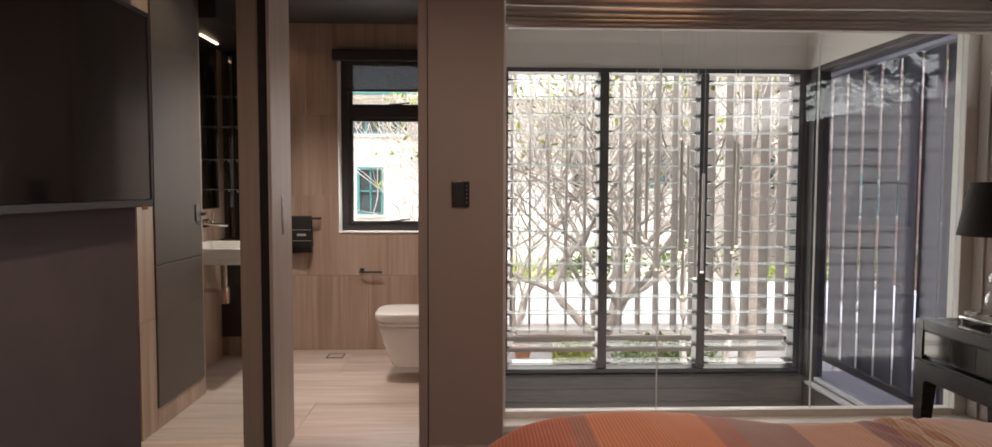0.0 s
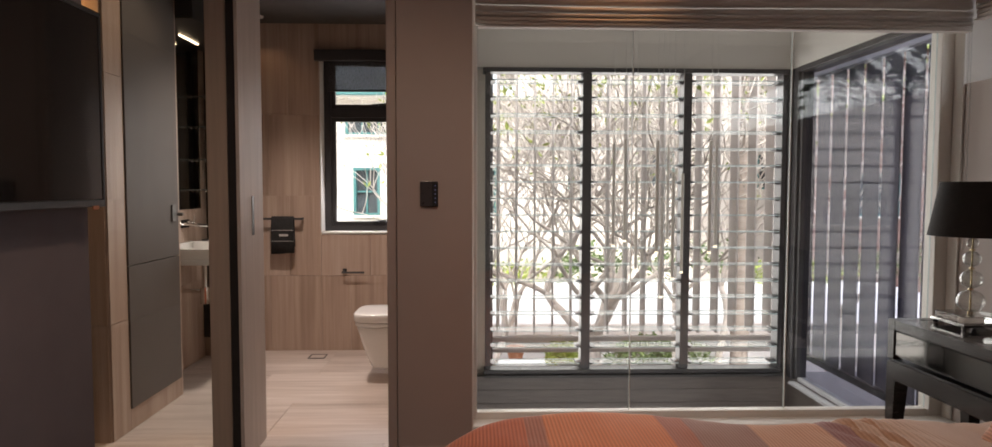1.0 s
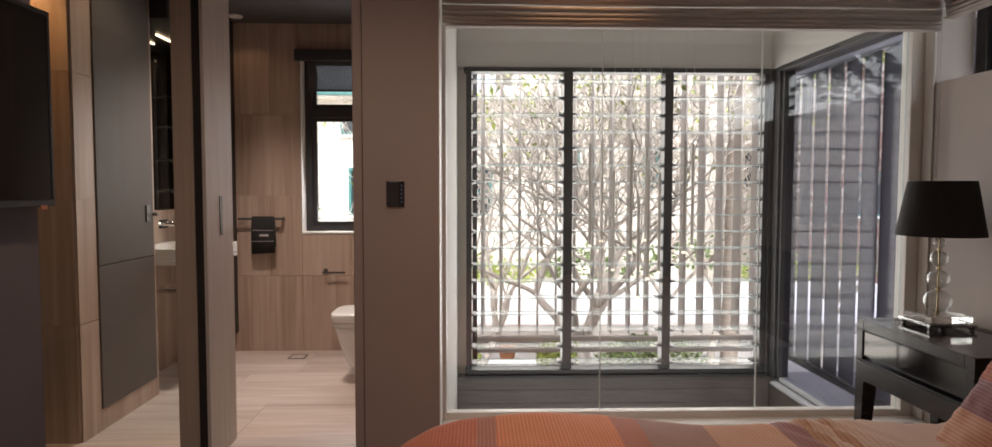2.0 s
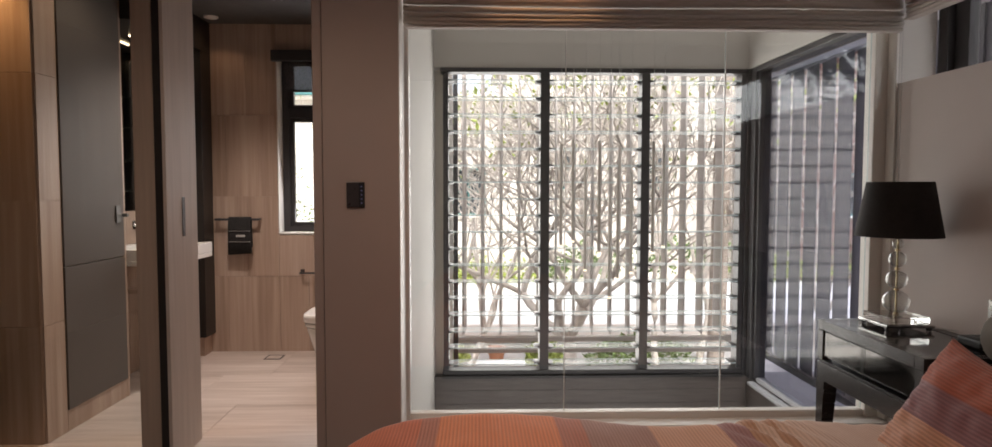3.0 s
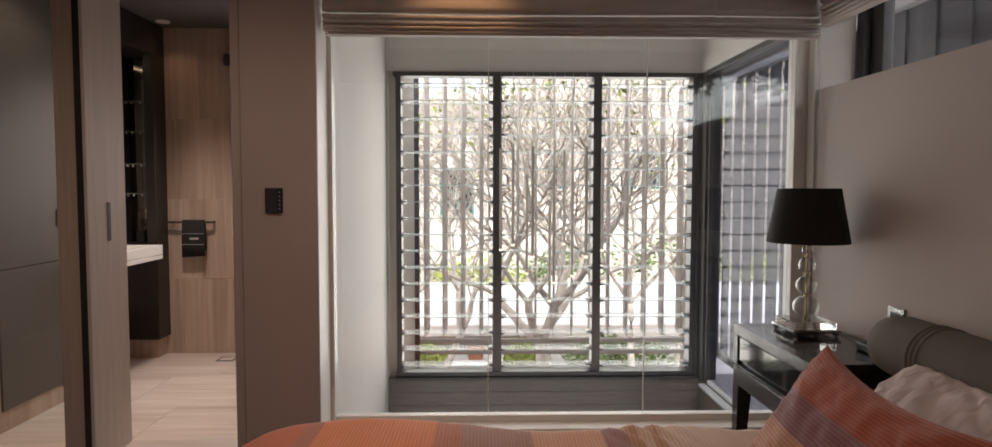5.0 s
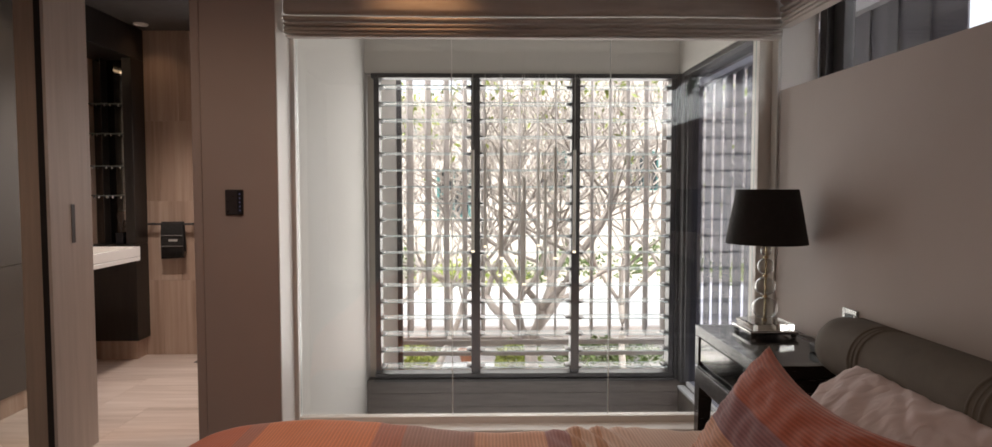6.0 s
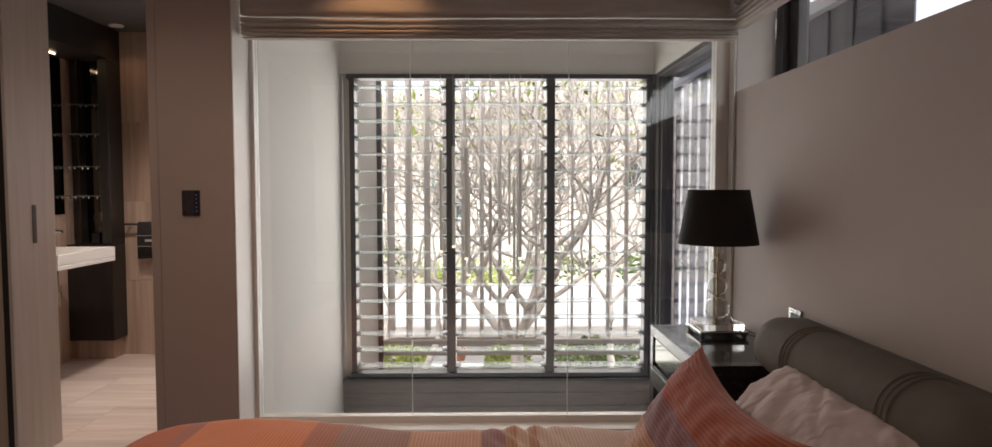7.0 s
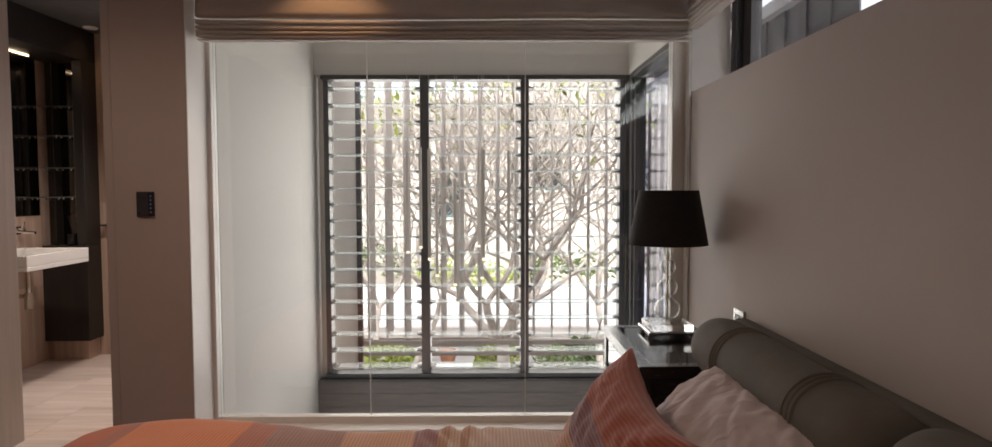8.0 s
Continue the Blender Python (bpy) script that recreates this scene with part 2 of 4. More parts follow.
creases(M["sheet"], 7.0, (1.6, 0.7, 1.0), 0.55, 0.06)


def crystal_glass():
    m, t, b = nodes_of("clear_crystal")
    b.inputs["Base Color"].default_value = (0.90, 0.91, 0.90, 1)
    b.inputs["Transmission Weight"].default_value, b.inputs["Roughness"].default_value, b.inputs["IOR"].default_value = 1.0, 0.0, 1.28
    return m


def glow(name, color, strength):
    m, t, b = nodes_of(name)
    b.inputs["Base Color"].default_value = (*color, 1)
    b.inputs["Emission Color"].default_value = (*color, 1)
    b.inputs["Emission Strength"].default_value = strength
    return m


M["crystal"] = crystal_glass()
M["ball"] = pane_glass("hollow_clear_crystal", (0.93, 0.94, 0.93), sheen=0.9, power=2.2, base=0.10)
M["led"] = glow("warm_led_strip", (1.0, 0.72, 0.42), 2.2)
M["tip"] = glow("pendant_led_tip", (1.0, 0.85, 0.62), 0.6)
M["blue_dot"] = glow("blue_button_light", (0.16, 0.17, 0.30), 0.1)


def bands(name, axis, stops, rib_axis, ribs=180.0, rib_depth=0.5, rib_mix=0.4):
    """Woven cotton in broad bands of colour along one axis (metres), with a fine rib."""
    m, t, b = nodes_of(name)
    c = t.nodes.new("ShaderNodeTexCoord")
    sep = t.nodes.new("ShaderNodeSeparateXYZ")
    warp = t.nodes.new("ShaderNodeVectorMath")
    warp.operation = "MULTIPLY_ADD"
    n = t.nodes.new("ShaderNodeTexNoise")
    n.inputs["Scale"].default_value = 3.0
    t.links.new(c.outputs["UV"], n.inputs["Vector"])
    t.links.new(n.outputs["Color"], warp.inputs[0])
    warp.inputs[1].default_value = (0.012, 0.012, 0)
    t.links.new(c.outputs["UV"], warp.inputs[2])
    t.links.new(warp.outputs[0], sep.inputs[0])
    total = stops[-1][0]
    div = t.nodes.new("ShaderNodeMath")
    div.operation = "DIVIDE"
    div.inputs[1].default_value = total
    t.links.new(sep.outputs[axis], div.inputs[0])
    r = t.nodes.new("ShaderNodeValToRGB")
    r.color_ramp.interpolation = "CONSTANT"
    while len(r.color_ramp.elements) < len(stops):
        r.color_ramp.elements.new(0.5)
    for e, (p, col) in zip(r.color_ramp.elements, stops):
        e.position, e.color = p / total, (*col, 1)
    t.links.new(div.outputs[0], r.inputs[0])
    wave = t.nodes.new("ShaderNodeTexWave")
    wave.bands_direction = "XYZ"[rib_axis]
    wave.inputs["Scale"].default_value, wave.inputs["Distortion"].default_value = ribs / 6.283, 0.5
    wave.inputs["Detail Scale"].default_value = 4.0
    t.links.new(c.outputs["UV"], wave.inputs["Vector"])
    mixc = t.nodes.new("ShaderNodeMix")
    mixc.data_type, mixc.blend_type = "RGBA", "MULTIPLY"
    mixc.inputs["Factor"].default_value = rib_mix
    t.links.new(r.outputs[0], mixc.inputs["A"])
    t.links.new(ramp(t, wave.outputs["Fac"], [(0.2, (0.55, 0.5, 0.5)), (0.8, (1.0, 1.0, 1.0))]), mixc.inputs["B"])
    t.links.new(mixc.outputs["Result"], b.inputs["Base Color"])
    b.inputs["Roughness"].default_value = 0.9
    b.inputs["Sheen Weight"].default_value = 0.2
    bump(t, b, wave.outputs["Fac"], rib_depth, 0.002)
    return m


ORANGE, PEACH, BROWN, BEIGE, PLUM = (0.80, 0.285, 0.12), (0.68, 0.39, 0.26), (0.48, 0.265, 0.155), (0.66, 0.47, 0.36), (0.28, 0.13, 0.14)
M["cover"] = bands("banded_orange_bedcover", 0, [(0.0, (0.62, 0.18, 0.085)), (0.30, (0.50, 0.20, 0.13)), (0.352, ORANGE), (0.706, (0.54, 0.21, 0.135)), (0.795, (0.44, 0.255, 0.205)), (1.010, PEACH), (1.237, (0.36, 0.18, 0.17)), (1.31, BROWN), (1.35, BEIGE), (1.38, BROWN), (1.41, BEIGE), (2.4, BEIGE)], 0)
DEEP = (0.43, 0.115, 0.062)
M["pillowcase"] = bands("banded_orange_pillowcase", 1, [(0.0, (0.60, 0.31, 0.20)), (0.21, PLUM), (0.315, DEEP), (0.6, DEEP)], 1, 170, 0.8, 0.6)

M["stop_wood"] = surface("stone_toned_timber", (0.52, 0.44, 0.37), 0.5, vary=0.1, scale=3, stretch=(14, 14, 0.6), grain=0.1, grain_scale=120)


# ---- mesh helpers ----
def part(name, bm, material, parent=None, label="", smooth=False):
    """Links a bmesh as one mesh object, under a thing or a part."""
    me = bpy.data.meshes.new(name)
    bm.normal_update()
    bm.to_mesh(me)
    bm.free()
    for mat in material if isinstance(material, (list, tuple)) else [material]:
        me.materials.append(mat)
    if smooth:
        for p in me.polygons:
            p.use_smooth = True
    ob = new(name, me)
    if parent:
        ob.parent = parent
    if label:
        tagged(ob, label)
    return ob


def thing(name, m, label, category, group="", kind=""):
    ob = new(name)
    ob.matrix_world = m
    return tagged(ob, label, category, group, kind)


def box(bm, x0, x1, y0, y1, z0, z1, bevel=0.0, seg=2):
    r = bmesh.ops.create_cube(bm, size=1.0, matrix=Matrix.LocRotScale(((x0 + x1) / 2, (y0 + y1) / 2, (z0 + z1) / 2), None, (abs(x1 - x0), abs(y1 - y0), abs(z1 - z0))))
    if bevel:
        edges = list({e for v in r["verts"] for e in v.link_edges})
        bmesh.ops.bevel(bm, geom=edges, offset=bevel, segments=seg, affect="EDGES", profile=0.5)
    return r["verts"]


def slab(*a, bevel=0.0, seg=2):
    bm = bmesh.new()
    box(bm, *a, bevel=bevel, seg=seg)
    return bm


def cyl(bm, p0, p1, r0, r1=None, seg=16, caps=True):
    p0, p1 = Vector(p0), Vector(p1)
    d = p1 - p0
    q = d.to_track_quat("Z", "Y").to_matrix().to_4x4()
    return bmesh.ops.create_cone(bm, cap_ends=caps, segments=seg, radius1=r0, radius2=r0 if r1 is None else r1, depth=d.length, matrix=Matrix.Translation((p0 + p1) / 2) @ q)["verts"]


def tube(p0, p1, r0, r1=None, seg=16):
    bm = bmesh.new()
    cyl(bm, p0, p1, r0, r1, seg)
    return bm


def lathe(profile, seg=40):
    """A surface of revolution round z from (radius, height) pairs."""
    bm = bmesh.new()
    rings = []
    for r, z in profile:
        rings.append([bm.verts.new((r * math.cos(2 * math.pi * i / seg), r * math.sin(2 * math.pi * i / seg), z)) for i in range(seg)])
    for a, b in zip(rings, rings[1:]):
        for i in range(seg):
            bm.faces.new((a[i], a[(i + 1) % seg], b[(i + 1) % seg], b[i]))
    return bm


def structure(name, bm, material, label, category, parent=None):
    return tagged(part(name, bm, material, parent), label, category, kind="structure")


# ---- large structure ----
XW, YF, YG, YL, XS = 2.417, 2.907, 3.147, 5.014, 2.58
XV = 0.145
# bedroom
structure("floor", slab(-3.2, XW + 0.3, -2.4, 2.95, -0.1, 0.0), M["carpet"], "dark carpeted bedroom floor", "floor")
structure("ceiling", slab(-3.2, XW + 0.3, -2.4, 3.4, 2.62, 2.75), M["ceiling"], "pale painted bedroom ceiling", "ceiling")
bm = bmesh.new()
box(bm, XW, XW + 0.3, -2.4, 3.2, -0.1, 1.718)
box(bm, XW, XW + 0.3, -2.4, 3.2, 2.35, 2.75)
box(bm, XW, XW + 0.3, -2.4, -0.6, 1.718, 2.35)
structure("wall_east", bm, M["wall"], "warm grey painted wall behind the bed head", "wall")
bm = bmesh.new()
box(bm, -1.2, -1.02, -2.4, 2.04, -0.1, 2.75)
structure("wall_west", bm, M["tv_wall"], "dark purple-grey wall that carries the television", "wall")
structure("wall_south", slab(-3.2, XW + 0.3, -2.6, -2.4, -0.1, 2.75), M["wall"], "plain warm grey painted wall", "wall")
structure("wall_passage", slab(-3.2, -3.0, -2.4, 5.2, -0.1, 2.75), M["stone"], "stone clad wall of the shower passage", "wall")
# pillar between bathroom door and glass
structure("wall_pillar", slab(-0.2, 0.126, YF, 3.2, -0.1, 2.62), M["pillar"], "taupe painted pier between doorway and glazing", "wall")
structure("wall_lintel", slab(-0.2, 0.0, 2.96, 3.2, 2.45, 2.62), M["pillar"], "taupe painted lintel", "wall")
structure("wall_upstand", slab(0.126, XW, 3.08, 3.2, -0.1, 0.12), M["white"], "low white upstand under the glazing", "wall")
# stair void
structure("wall_void_west", slab(XV - 0.12, XV, 3.2, YL + 0.1, -3.0, 2.75), M["white"], "plain white side wall of the stair void", "wall")
structure("wall_void_header", slab(XV, XS + 0.2, YL - 0.02, YL + 0.1, 2.13, 2.75), M["white"], "white header over the louvre window", "wall")
structure("wall_void_side_header", slab(XS - 0.06, XS + 0.2, 3.2, YL - 0.02, 2.13, 2.75), M["white"], "white header over the side louvres", "wall")
structure("ceiling_void", slab(XV - 0.12, XS + 0.2, 3.2, YL + 0.1, 2.75, 2.85), M["white"], "white ceiling over the stair void", "ceiling")
structure("wall_spandrel", slab(XV, XS + 0.05, YL - 0.04, YL + 0.08, -3.0, -0.21), M["spandrel"], "dark stained panel under the louvre window", "wall")
for z in (-0.30, -0.405, -0.51):
    structure("trim", slab(XV, XS - 0.045, YL - 0.044, YL - 0.041, z, z + 0.098, bevel=0.001, seg=1), M["spandrel"], "dark stained board of the panel under the louvres", "panelling")
structure("wall_side_spandrel", slab(XS - 0.04, XS + 0.08, 3.2, YL - 0.04, -3.0, -0.26), M["spandrel"], "dark panel under the side louvres", "wall")
# unseen floor, kept pale so it bounces light up the void walls
structure("floor_void", slab(XV - 0.12, XS + 0.2, 3.2, YL + 0.1, -3.1, -3.0), M["stone_floor"], "unseen stone floor of the stair void, pale to bounce light", "floor")
# bathroom
structure("bathroom_floor", slab(-3.0, 0.02, 2.95, 5.1, -0.1, -0.012), M["grout"], "grouted bed of the bathroom floor tiles", "floor")
structure("bathroom_ceiling", slab(-3.0, 0.02, 3.2, 5.2, 2.44, 2.6), M["dark_ceiling"], "charcoal painted bathroom ceiling", "ceiling")
bm = bmesh.new()
WX0, WX1, WZ0, WZ1 = -1.018, -0.22, 0.887, 2.243
box(bm, -3.0, WX0, 5.012, 5.25, -0.1, 2.6)
box(bm, WX1, 0.02, 5.012, 5.25, -0.1, 2.6)
box(bm, WX0, WX1, 5.012, 5.25, -0.1, WZ0)
box(bm, WX0, WX1, 5.012, 5.25, WZ1, 2.6)
structure("wall_bathroom_north", bm, M["stone"], "stone clad bathroom wall with a window", "wall")
structure("wall_bathroom_east", slab(-0.02, 0.02, 3.2, 5.012, -0.1, 2.6), M["stone"], "stone clad bathroom wall", "wall")
bm = bmesh.new()
box(bm, -3.0, -1.61, 3.2, 3.955, -0.1, 2.6)
box(bm, -3.0, -1.84, 3.955, 5.012, -0.1, 2.6)
structure("wall_bathroom_west", bm, M["stone"], "stone clad bathroom wall with a basin niche", "wall")


# ---- window walls of the stair void ----
def louvre_bay(name, length, m, label, side_gap=True):
    """One bay of glass blades along local x, with the clips that hold them on both ends."""
    t = thing(name, m, label, "louvre window", "glass louvre bays")
    me = None
    clip = None
    for k in range(18):
        z = 2.032 - 0.1257 * k
        if me is None:
            bm = bmesh.new()
            box(bm, 0.012, length - 0.012, -0.08, 0.08, -0.0038, 0.0038)
            bm.normal_update()
            for f in bm.faces:
                f.material_index = 0 if abs(f.normal.z) > 0.9 else 1
            ob = part("blade", bm, [M["louvre_glass"], M["glass_edge"]], t)
            me = ob.data
            ob.visible_shadow = False
        else:
            ob = new("blade", me)
            ob.parent = t
            ob.visible_shadow = False
        ob.matrix_local = pose(0, 0, z, -1.5)
        for e in (0, 1):
            if clip is None:
                bm = bmesh.new()
                pts = [(-0.082, -0.007), (-0.03, -0.009), (0.02, -0.016), (0.05, -0.007), (0.05, 0.006), (0.02, 0.012), (-0.03, 0.009), (-0.082, 0.005)]
                a = [bm.verts.new((-0.002, y, zz * 1.25)) for y, zz in pts]
                b = [bm.verts.new((0.034, y * 0.85, zz * 0.8)) for y, zz in pts]
                bm.faces.new(list(reversed(a)))
                bm.faces.new(b)
                for i in range(8):
                    bm.faces.new((a[i], a[(i + 1) % 8], b[(i + 1) % 8], b[i]))
                co = part("clip", bm, M["black_plastic"], t)
                clip = co.data
            else:
                co = new("clip", clip)
                co.parent = t
            co.matrix_local = pose(0 if e == 0 else length, 0, z, 1.5 if e else -1.5, 0, 180 if e else 0)
    return t


BAYS = [(0.255, 0.941), (1.014, 1.704), (1.772, 2.46)]
for x0, x1 in BAYS:
    louvre_bay("louvre_bay", x1 - x0, pose(x0, YL + 0.02, 0), "tilted clear glass louvre blades in black clips")
fr = thing("window_1", pose(0, 0, 0), "charcoal aluminium frame of the louvre window", "window frame", kind="structure")
for x0, x1 in ((0.213, 0.253), (0.943, 1.012), (1.706, 1.770), (2.462, 2.50)):
    part("window_frame", slab(x0, x1, YL - 0.035, YL + 0.075, -0.15, 2.092, bevel=0.003), M["alu"], fr)
part("window_frame", slab(0.195, 2.50, YL - 0.045, YL + 0.078, 2.094, 2.128, bevel=0.003), M["alu"], fr)
part("window_frame", slab(0.205, 2.50, YL - 0.045, YL + 0.078, -0.185, -0.152, bevel=0.003), M["alu"], fr)
part("window_sill", slab(0.2, 2.50, YL - 0.075, YL + 0.078, -0.208, -0.189, bevel=0.003), M["alu"], fr)
part("corner_post", slab(2.503, 2.585, YL - 0.05, YL + 0.08, -0.21, 2.128, bevel=0.004), M["alu"], fr)
part("corner_post", slab(2.53, 2.585, YL - 0.13, YL - 0.054, -0.21, 2.128, bevel=0.004), M["alu"], fr)
fr = thing("window_2", pose(0, 0, 0), "fixed side glass in a charcoal frame with a pale sill", "window", kind="structure")
part("pane", slab(XS, XS + 0.010, 3.20, YL - 0.132, -0.185, 2.095), M["side_glass"], fr).visible_shadow = False
part("window_frame", slab(XS - 0.03, XS + 0.05, YL - 0.165, YL - 0.132, -0.2, 2.09, bevel=0.003), M["alu"], fr)
part("window_frame", slab(XS - 0.055, XS + 0.09, 3.2, YL - 0.14, 2.092, 2.128, bevel=0.003), M["alu"], fr)
part("window_frame", slab(XS - 0.02, XS + 0.04, 3.2, YL - 0.17, -0.215, -0.186, bevel=0.003), M["ledge"], fr, "pale grey bottom rail")
part("window_sill", slab(XS - 0.075, XS - 0.025, 3.2, YL - 0.14, -0.245, -0.222, bevel=0.003), M["ledge"], fr, "pale grey sill")

# fixed glazing between bedroom and void
gz = thing("glazing", pose(0, 0, 0), "frameless clear glass wall panes in white channels", "glass wall", kind="structure")
for x0, x1 in ((0.150, 0.883), (0.887, 1.643), (1.647, 2.345)):
    bm = slab(x0, x1, YG, YG + 0.010, 0.15, 2.6)
    bm.normal_update()
    for f in bm.faces:
        f.material_index = 0 if abs(f.normal.y) > 0.9 else 1
    part("pane", bm, [M["glass"], M["glass_edge"]], gz).visible_shadow = False
for x in (0.885, 1.645):
    part("joint", slab(x - 0.0018, x + 0.0018, YG - 0.001, YG + 0.011, 0.159, 2.6), M["trim"], gz, "pale silicone joint")
part("channel", slab(0.145, 2.345, YG - 0.02, YG + 0.03, 0.121, 0.158, bevel=0.003), M["trim"], gz)
part("channel", slab(0.127, 0.149, YG - 0.03, YG + 0.04, 0.121, 2.6, bevel=0.003), M["trim"], gz)
part("channel", slab(2.347, XW - 0.002, YG - 0.03, YG + 0.05, 0.121, 2.6, bevel=0.004), M["trim"], gz)
structure("trim", slab(0.1265, 0.131, YF + 0.004, YG - 0.032, 0.13, 2.6, bevel=0.001), M["trim"], "white painted return on the pier's side", "trim")
structure("window_sill", slab(0.128, XW - 0.002, 3.02, YG - 0.022, 0.095, 0.128, bevel=0.006), M["trim"], "white painted sill board under the glass wall", "sill")
structure("trim", slab(XW - 0.012, XW - 0.002, 3.05, YG - 0.032, 0.13, 2.6, bevel=0.003), M["trim"], "white trim strip at the wall's end", "trim")
structure("baseboard", slab(-0.198, 0.126, YF - 0.012, YF - 0.001, 0.0, 0.085, bevel=0.003), M["pillar"], "taupe skirting board along the pier", "baseboard")
structure("door_jamb", slab(-0.245, -0.204, YF + 0.006, 3.2, -0.05, 2.6, bevel=0.004), M["pillar"], "taupe painted door jamb with a shadow groove", "door frame")

# clerestory over the bed head
fr = thing("window_3", pose(0, 0, 0), "black framed clerestory window over the bed head", "window", kind="structure")
part("window_frame", slab(2.60, 2.68, 2.99, 3.055, 1.72, 2.35, bevel=0.003), M["alu"], fr)
part("window_frame", slab(2.63, 2.68, 2.90, 2.985, 1.72, 2.35, bevel=0.003), M["alu"], fr)
part("window_frame", slab(2.60, 2.68, -0.55, 2.895, 1.705, 1.735, bevel=0.003), M["alu"], fr)
part("pane", slab(2.65, 2.656, -0.55, 2.9, 1.736, 2.35), M["glass"], fr).visible_shadow = False
structure("clerestory_reveal", slab(XW + 0.003, 2.598, 3.06, 3.195, 1.72, 2.349), M["white"], "white painted reveal beside the clerestory window", "wall")


# ---- roman blinds ----
def blind_strip(prof, length, seed, n=90):
    """One hanging piece of a raised roman blind along local x, lofted from a closed (depth, height) profile with soft waves."""
    bm = bmesh.new()
    rows = []
    for i in range(n + 1):
        x = length * i / n
        sag = 0.003 * math.sin(7 * x + seed) + 0.0012 * math.sin(21 * x + 2 * seed)
        dip = -0.016 * math.exp(-((x - 0.79 * length) / 0.014) ** 2)
        end = min(x, length - x)
        pinch = 1 - 0.45 * math.exp(-end / 0.02)
        lift = 0.010 * math.exp(-end / 0.03)
        rows.append([bm.verts.new((x, -(y * pinch + (sag + dip) * (y > 0.03)), z + lift + 0.0025 * math.sin(4 * x + seed))) for y, z in prof])
    k = len(prof)
    for a, b in zip(rows, rows[1:]):
        for j in range(k):
            bm.faces.new((a[j], b[j], b[(j + 1) % k], a[(j + 1) % k]))
    bm.faces.new(list(reversed(rows[0])))
    bm.faces.new(rows[-1])
    bmesh.ops.recalc_face_normals(bm, faces=bm.faces)
    return bm


def roman_blind(m, length, label, seed):
    t = thing("roman_blind", m, label, "blind", "roman blinds")
    part("panel", blind_strip([(0.030, 0.64), (0.034, 0.36), (0.044, 0.22), (0.060, 0.150), (0.068, 0.118), (0.066, 0.100), (0.054, 0.092), (0.020, 0.092), (0.0, 0.20), (0.0, 0.64)], length, seed), M["blind"], t, smooth=True)
    for k, (z, d) in enumerate(((0.070, 0.070), (0.046, 0.066), (0.027, 0.064), (0.011, 0.058))):
        h = 0.021 if k == 0 else 0.017
        part("fold", blind_strip([(0.006, z + h * 0.5), (d * 0.7, z + h * 0.55), (d * 0.94, z + h * 0.45), (d, z + h * 0.1), (d * 0.97, z - h * 0.30), (d * 0.86, z - h * 0.44), (0.006, z - h * 0.40)], length, seed + 0.35 * k), M["blind"], t, smooth=True)
    part("batten", slab(0.012, length - 0.012, -0.050, -0.004, -0.004, 0.002, bevel=0.001, seg=1), M["blind"], t)


M["blind"] = surface("grey_taupe_linen", (0.54, 0.495, 0.45), 0.75, vary=0.08, scale=5, stretch=(1, 1, 6), grain=0.35, grain_scale=420)
roman_blind(pose(0.140, 3.03, 1.946), 2.262, "raised grey-taupe linen roman blind with stacked folds", 1.0)
roman_blind(pose(XW - 0.005, 2.955, 1.985, 0, 0, -90), 2.9, "raised taupe linen roman blind over the clerestory", 4.0)
t = thing("blind_cord", pose(XW - 0.03, 3.0, 1.2), "thin beaded blind cord hanging in the corner", "blind cord")
bm = bmesh.new()
for dx in (0.0, 0.012):
    cyl(bm, (dx, 0, -0.25), (dx, 0, 0.77), 0.0018, seg=6)
part("cord", bm, M["cord"], t)

# ---- pendant cluster in the void ----
PENDANTS = [(0.972, 3.976, 0.877), (1.047, 4.002, 0.904), (1.139, 4.09, 0.717), (1.137, 3.618, 0.871), (1.272, 3.993, 0.561),
            (1.40, 4.312, 0.883), (1.271, 3.763, 0.706), (1.422, 4.076, 0.702), (1.437, 3.637, 0.869), (1.586, 3.951, 0.875)]
for x, y, z in PENDANTS:
    t = thing("pendant_light", pose(x, y, z), "slim satin tube pendant on a thin cord", "pendant light", "pendant cluster in the void")
    part("tube", tube((0, 0, 0.012), (0, 0, 0.62), 0.0092, seg=14), M["rod"], t)
    part("tip", tube((0, 0, 0), (0, 0, 0.011), 0.0100, seg=14), M["tip"], t, "glowing tip")
    part("cord", tube((0, 0, 0.621), (0, 0, 2.75 - z), 0.0016, seg=6), M["cord"], t)

# ---- fin screens outside ----
sc = thing("fin_screen", pose(0, 0, 0), "screen of upright bronze-grey fins outside the louvres", "screen")
fin_me = None
for i in range(16):
    x = 0.337 + 0.171 * i
    if fin_me is None:
        ob = part("fin", slab(-0.009, 0.009, 0, 0.236, 0.0, 3.6, bevel=0.003, seg=1), M["fin"], sc)
        fin_me = ob.data
    else:
        ob = new("fin", fin_me)
        ob.parent = sc
    ob.matrix_local = pose(x, 6.05, -0.12, 0, 0, -5.7)
part("rail", slab(0.2, 3.1, 6.02, 6.07, -0.18, -0.14, bevel=0.004), M["fin"], sc)
part("rail", slab(0.2, 3.1, 6.02, 6.07, -0.285, -0.25, bevel=0.004), M["fin"], sc)
part("post", slab(0.253, 0.295, 5.97, 6.03, -3.0, 3.5, bevel=0.004), M["alu"], sc)
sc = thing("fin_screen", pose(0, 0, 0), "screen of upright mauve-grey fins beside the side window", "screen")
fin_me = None
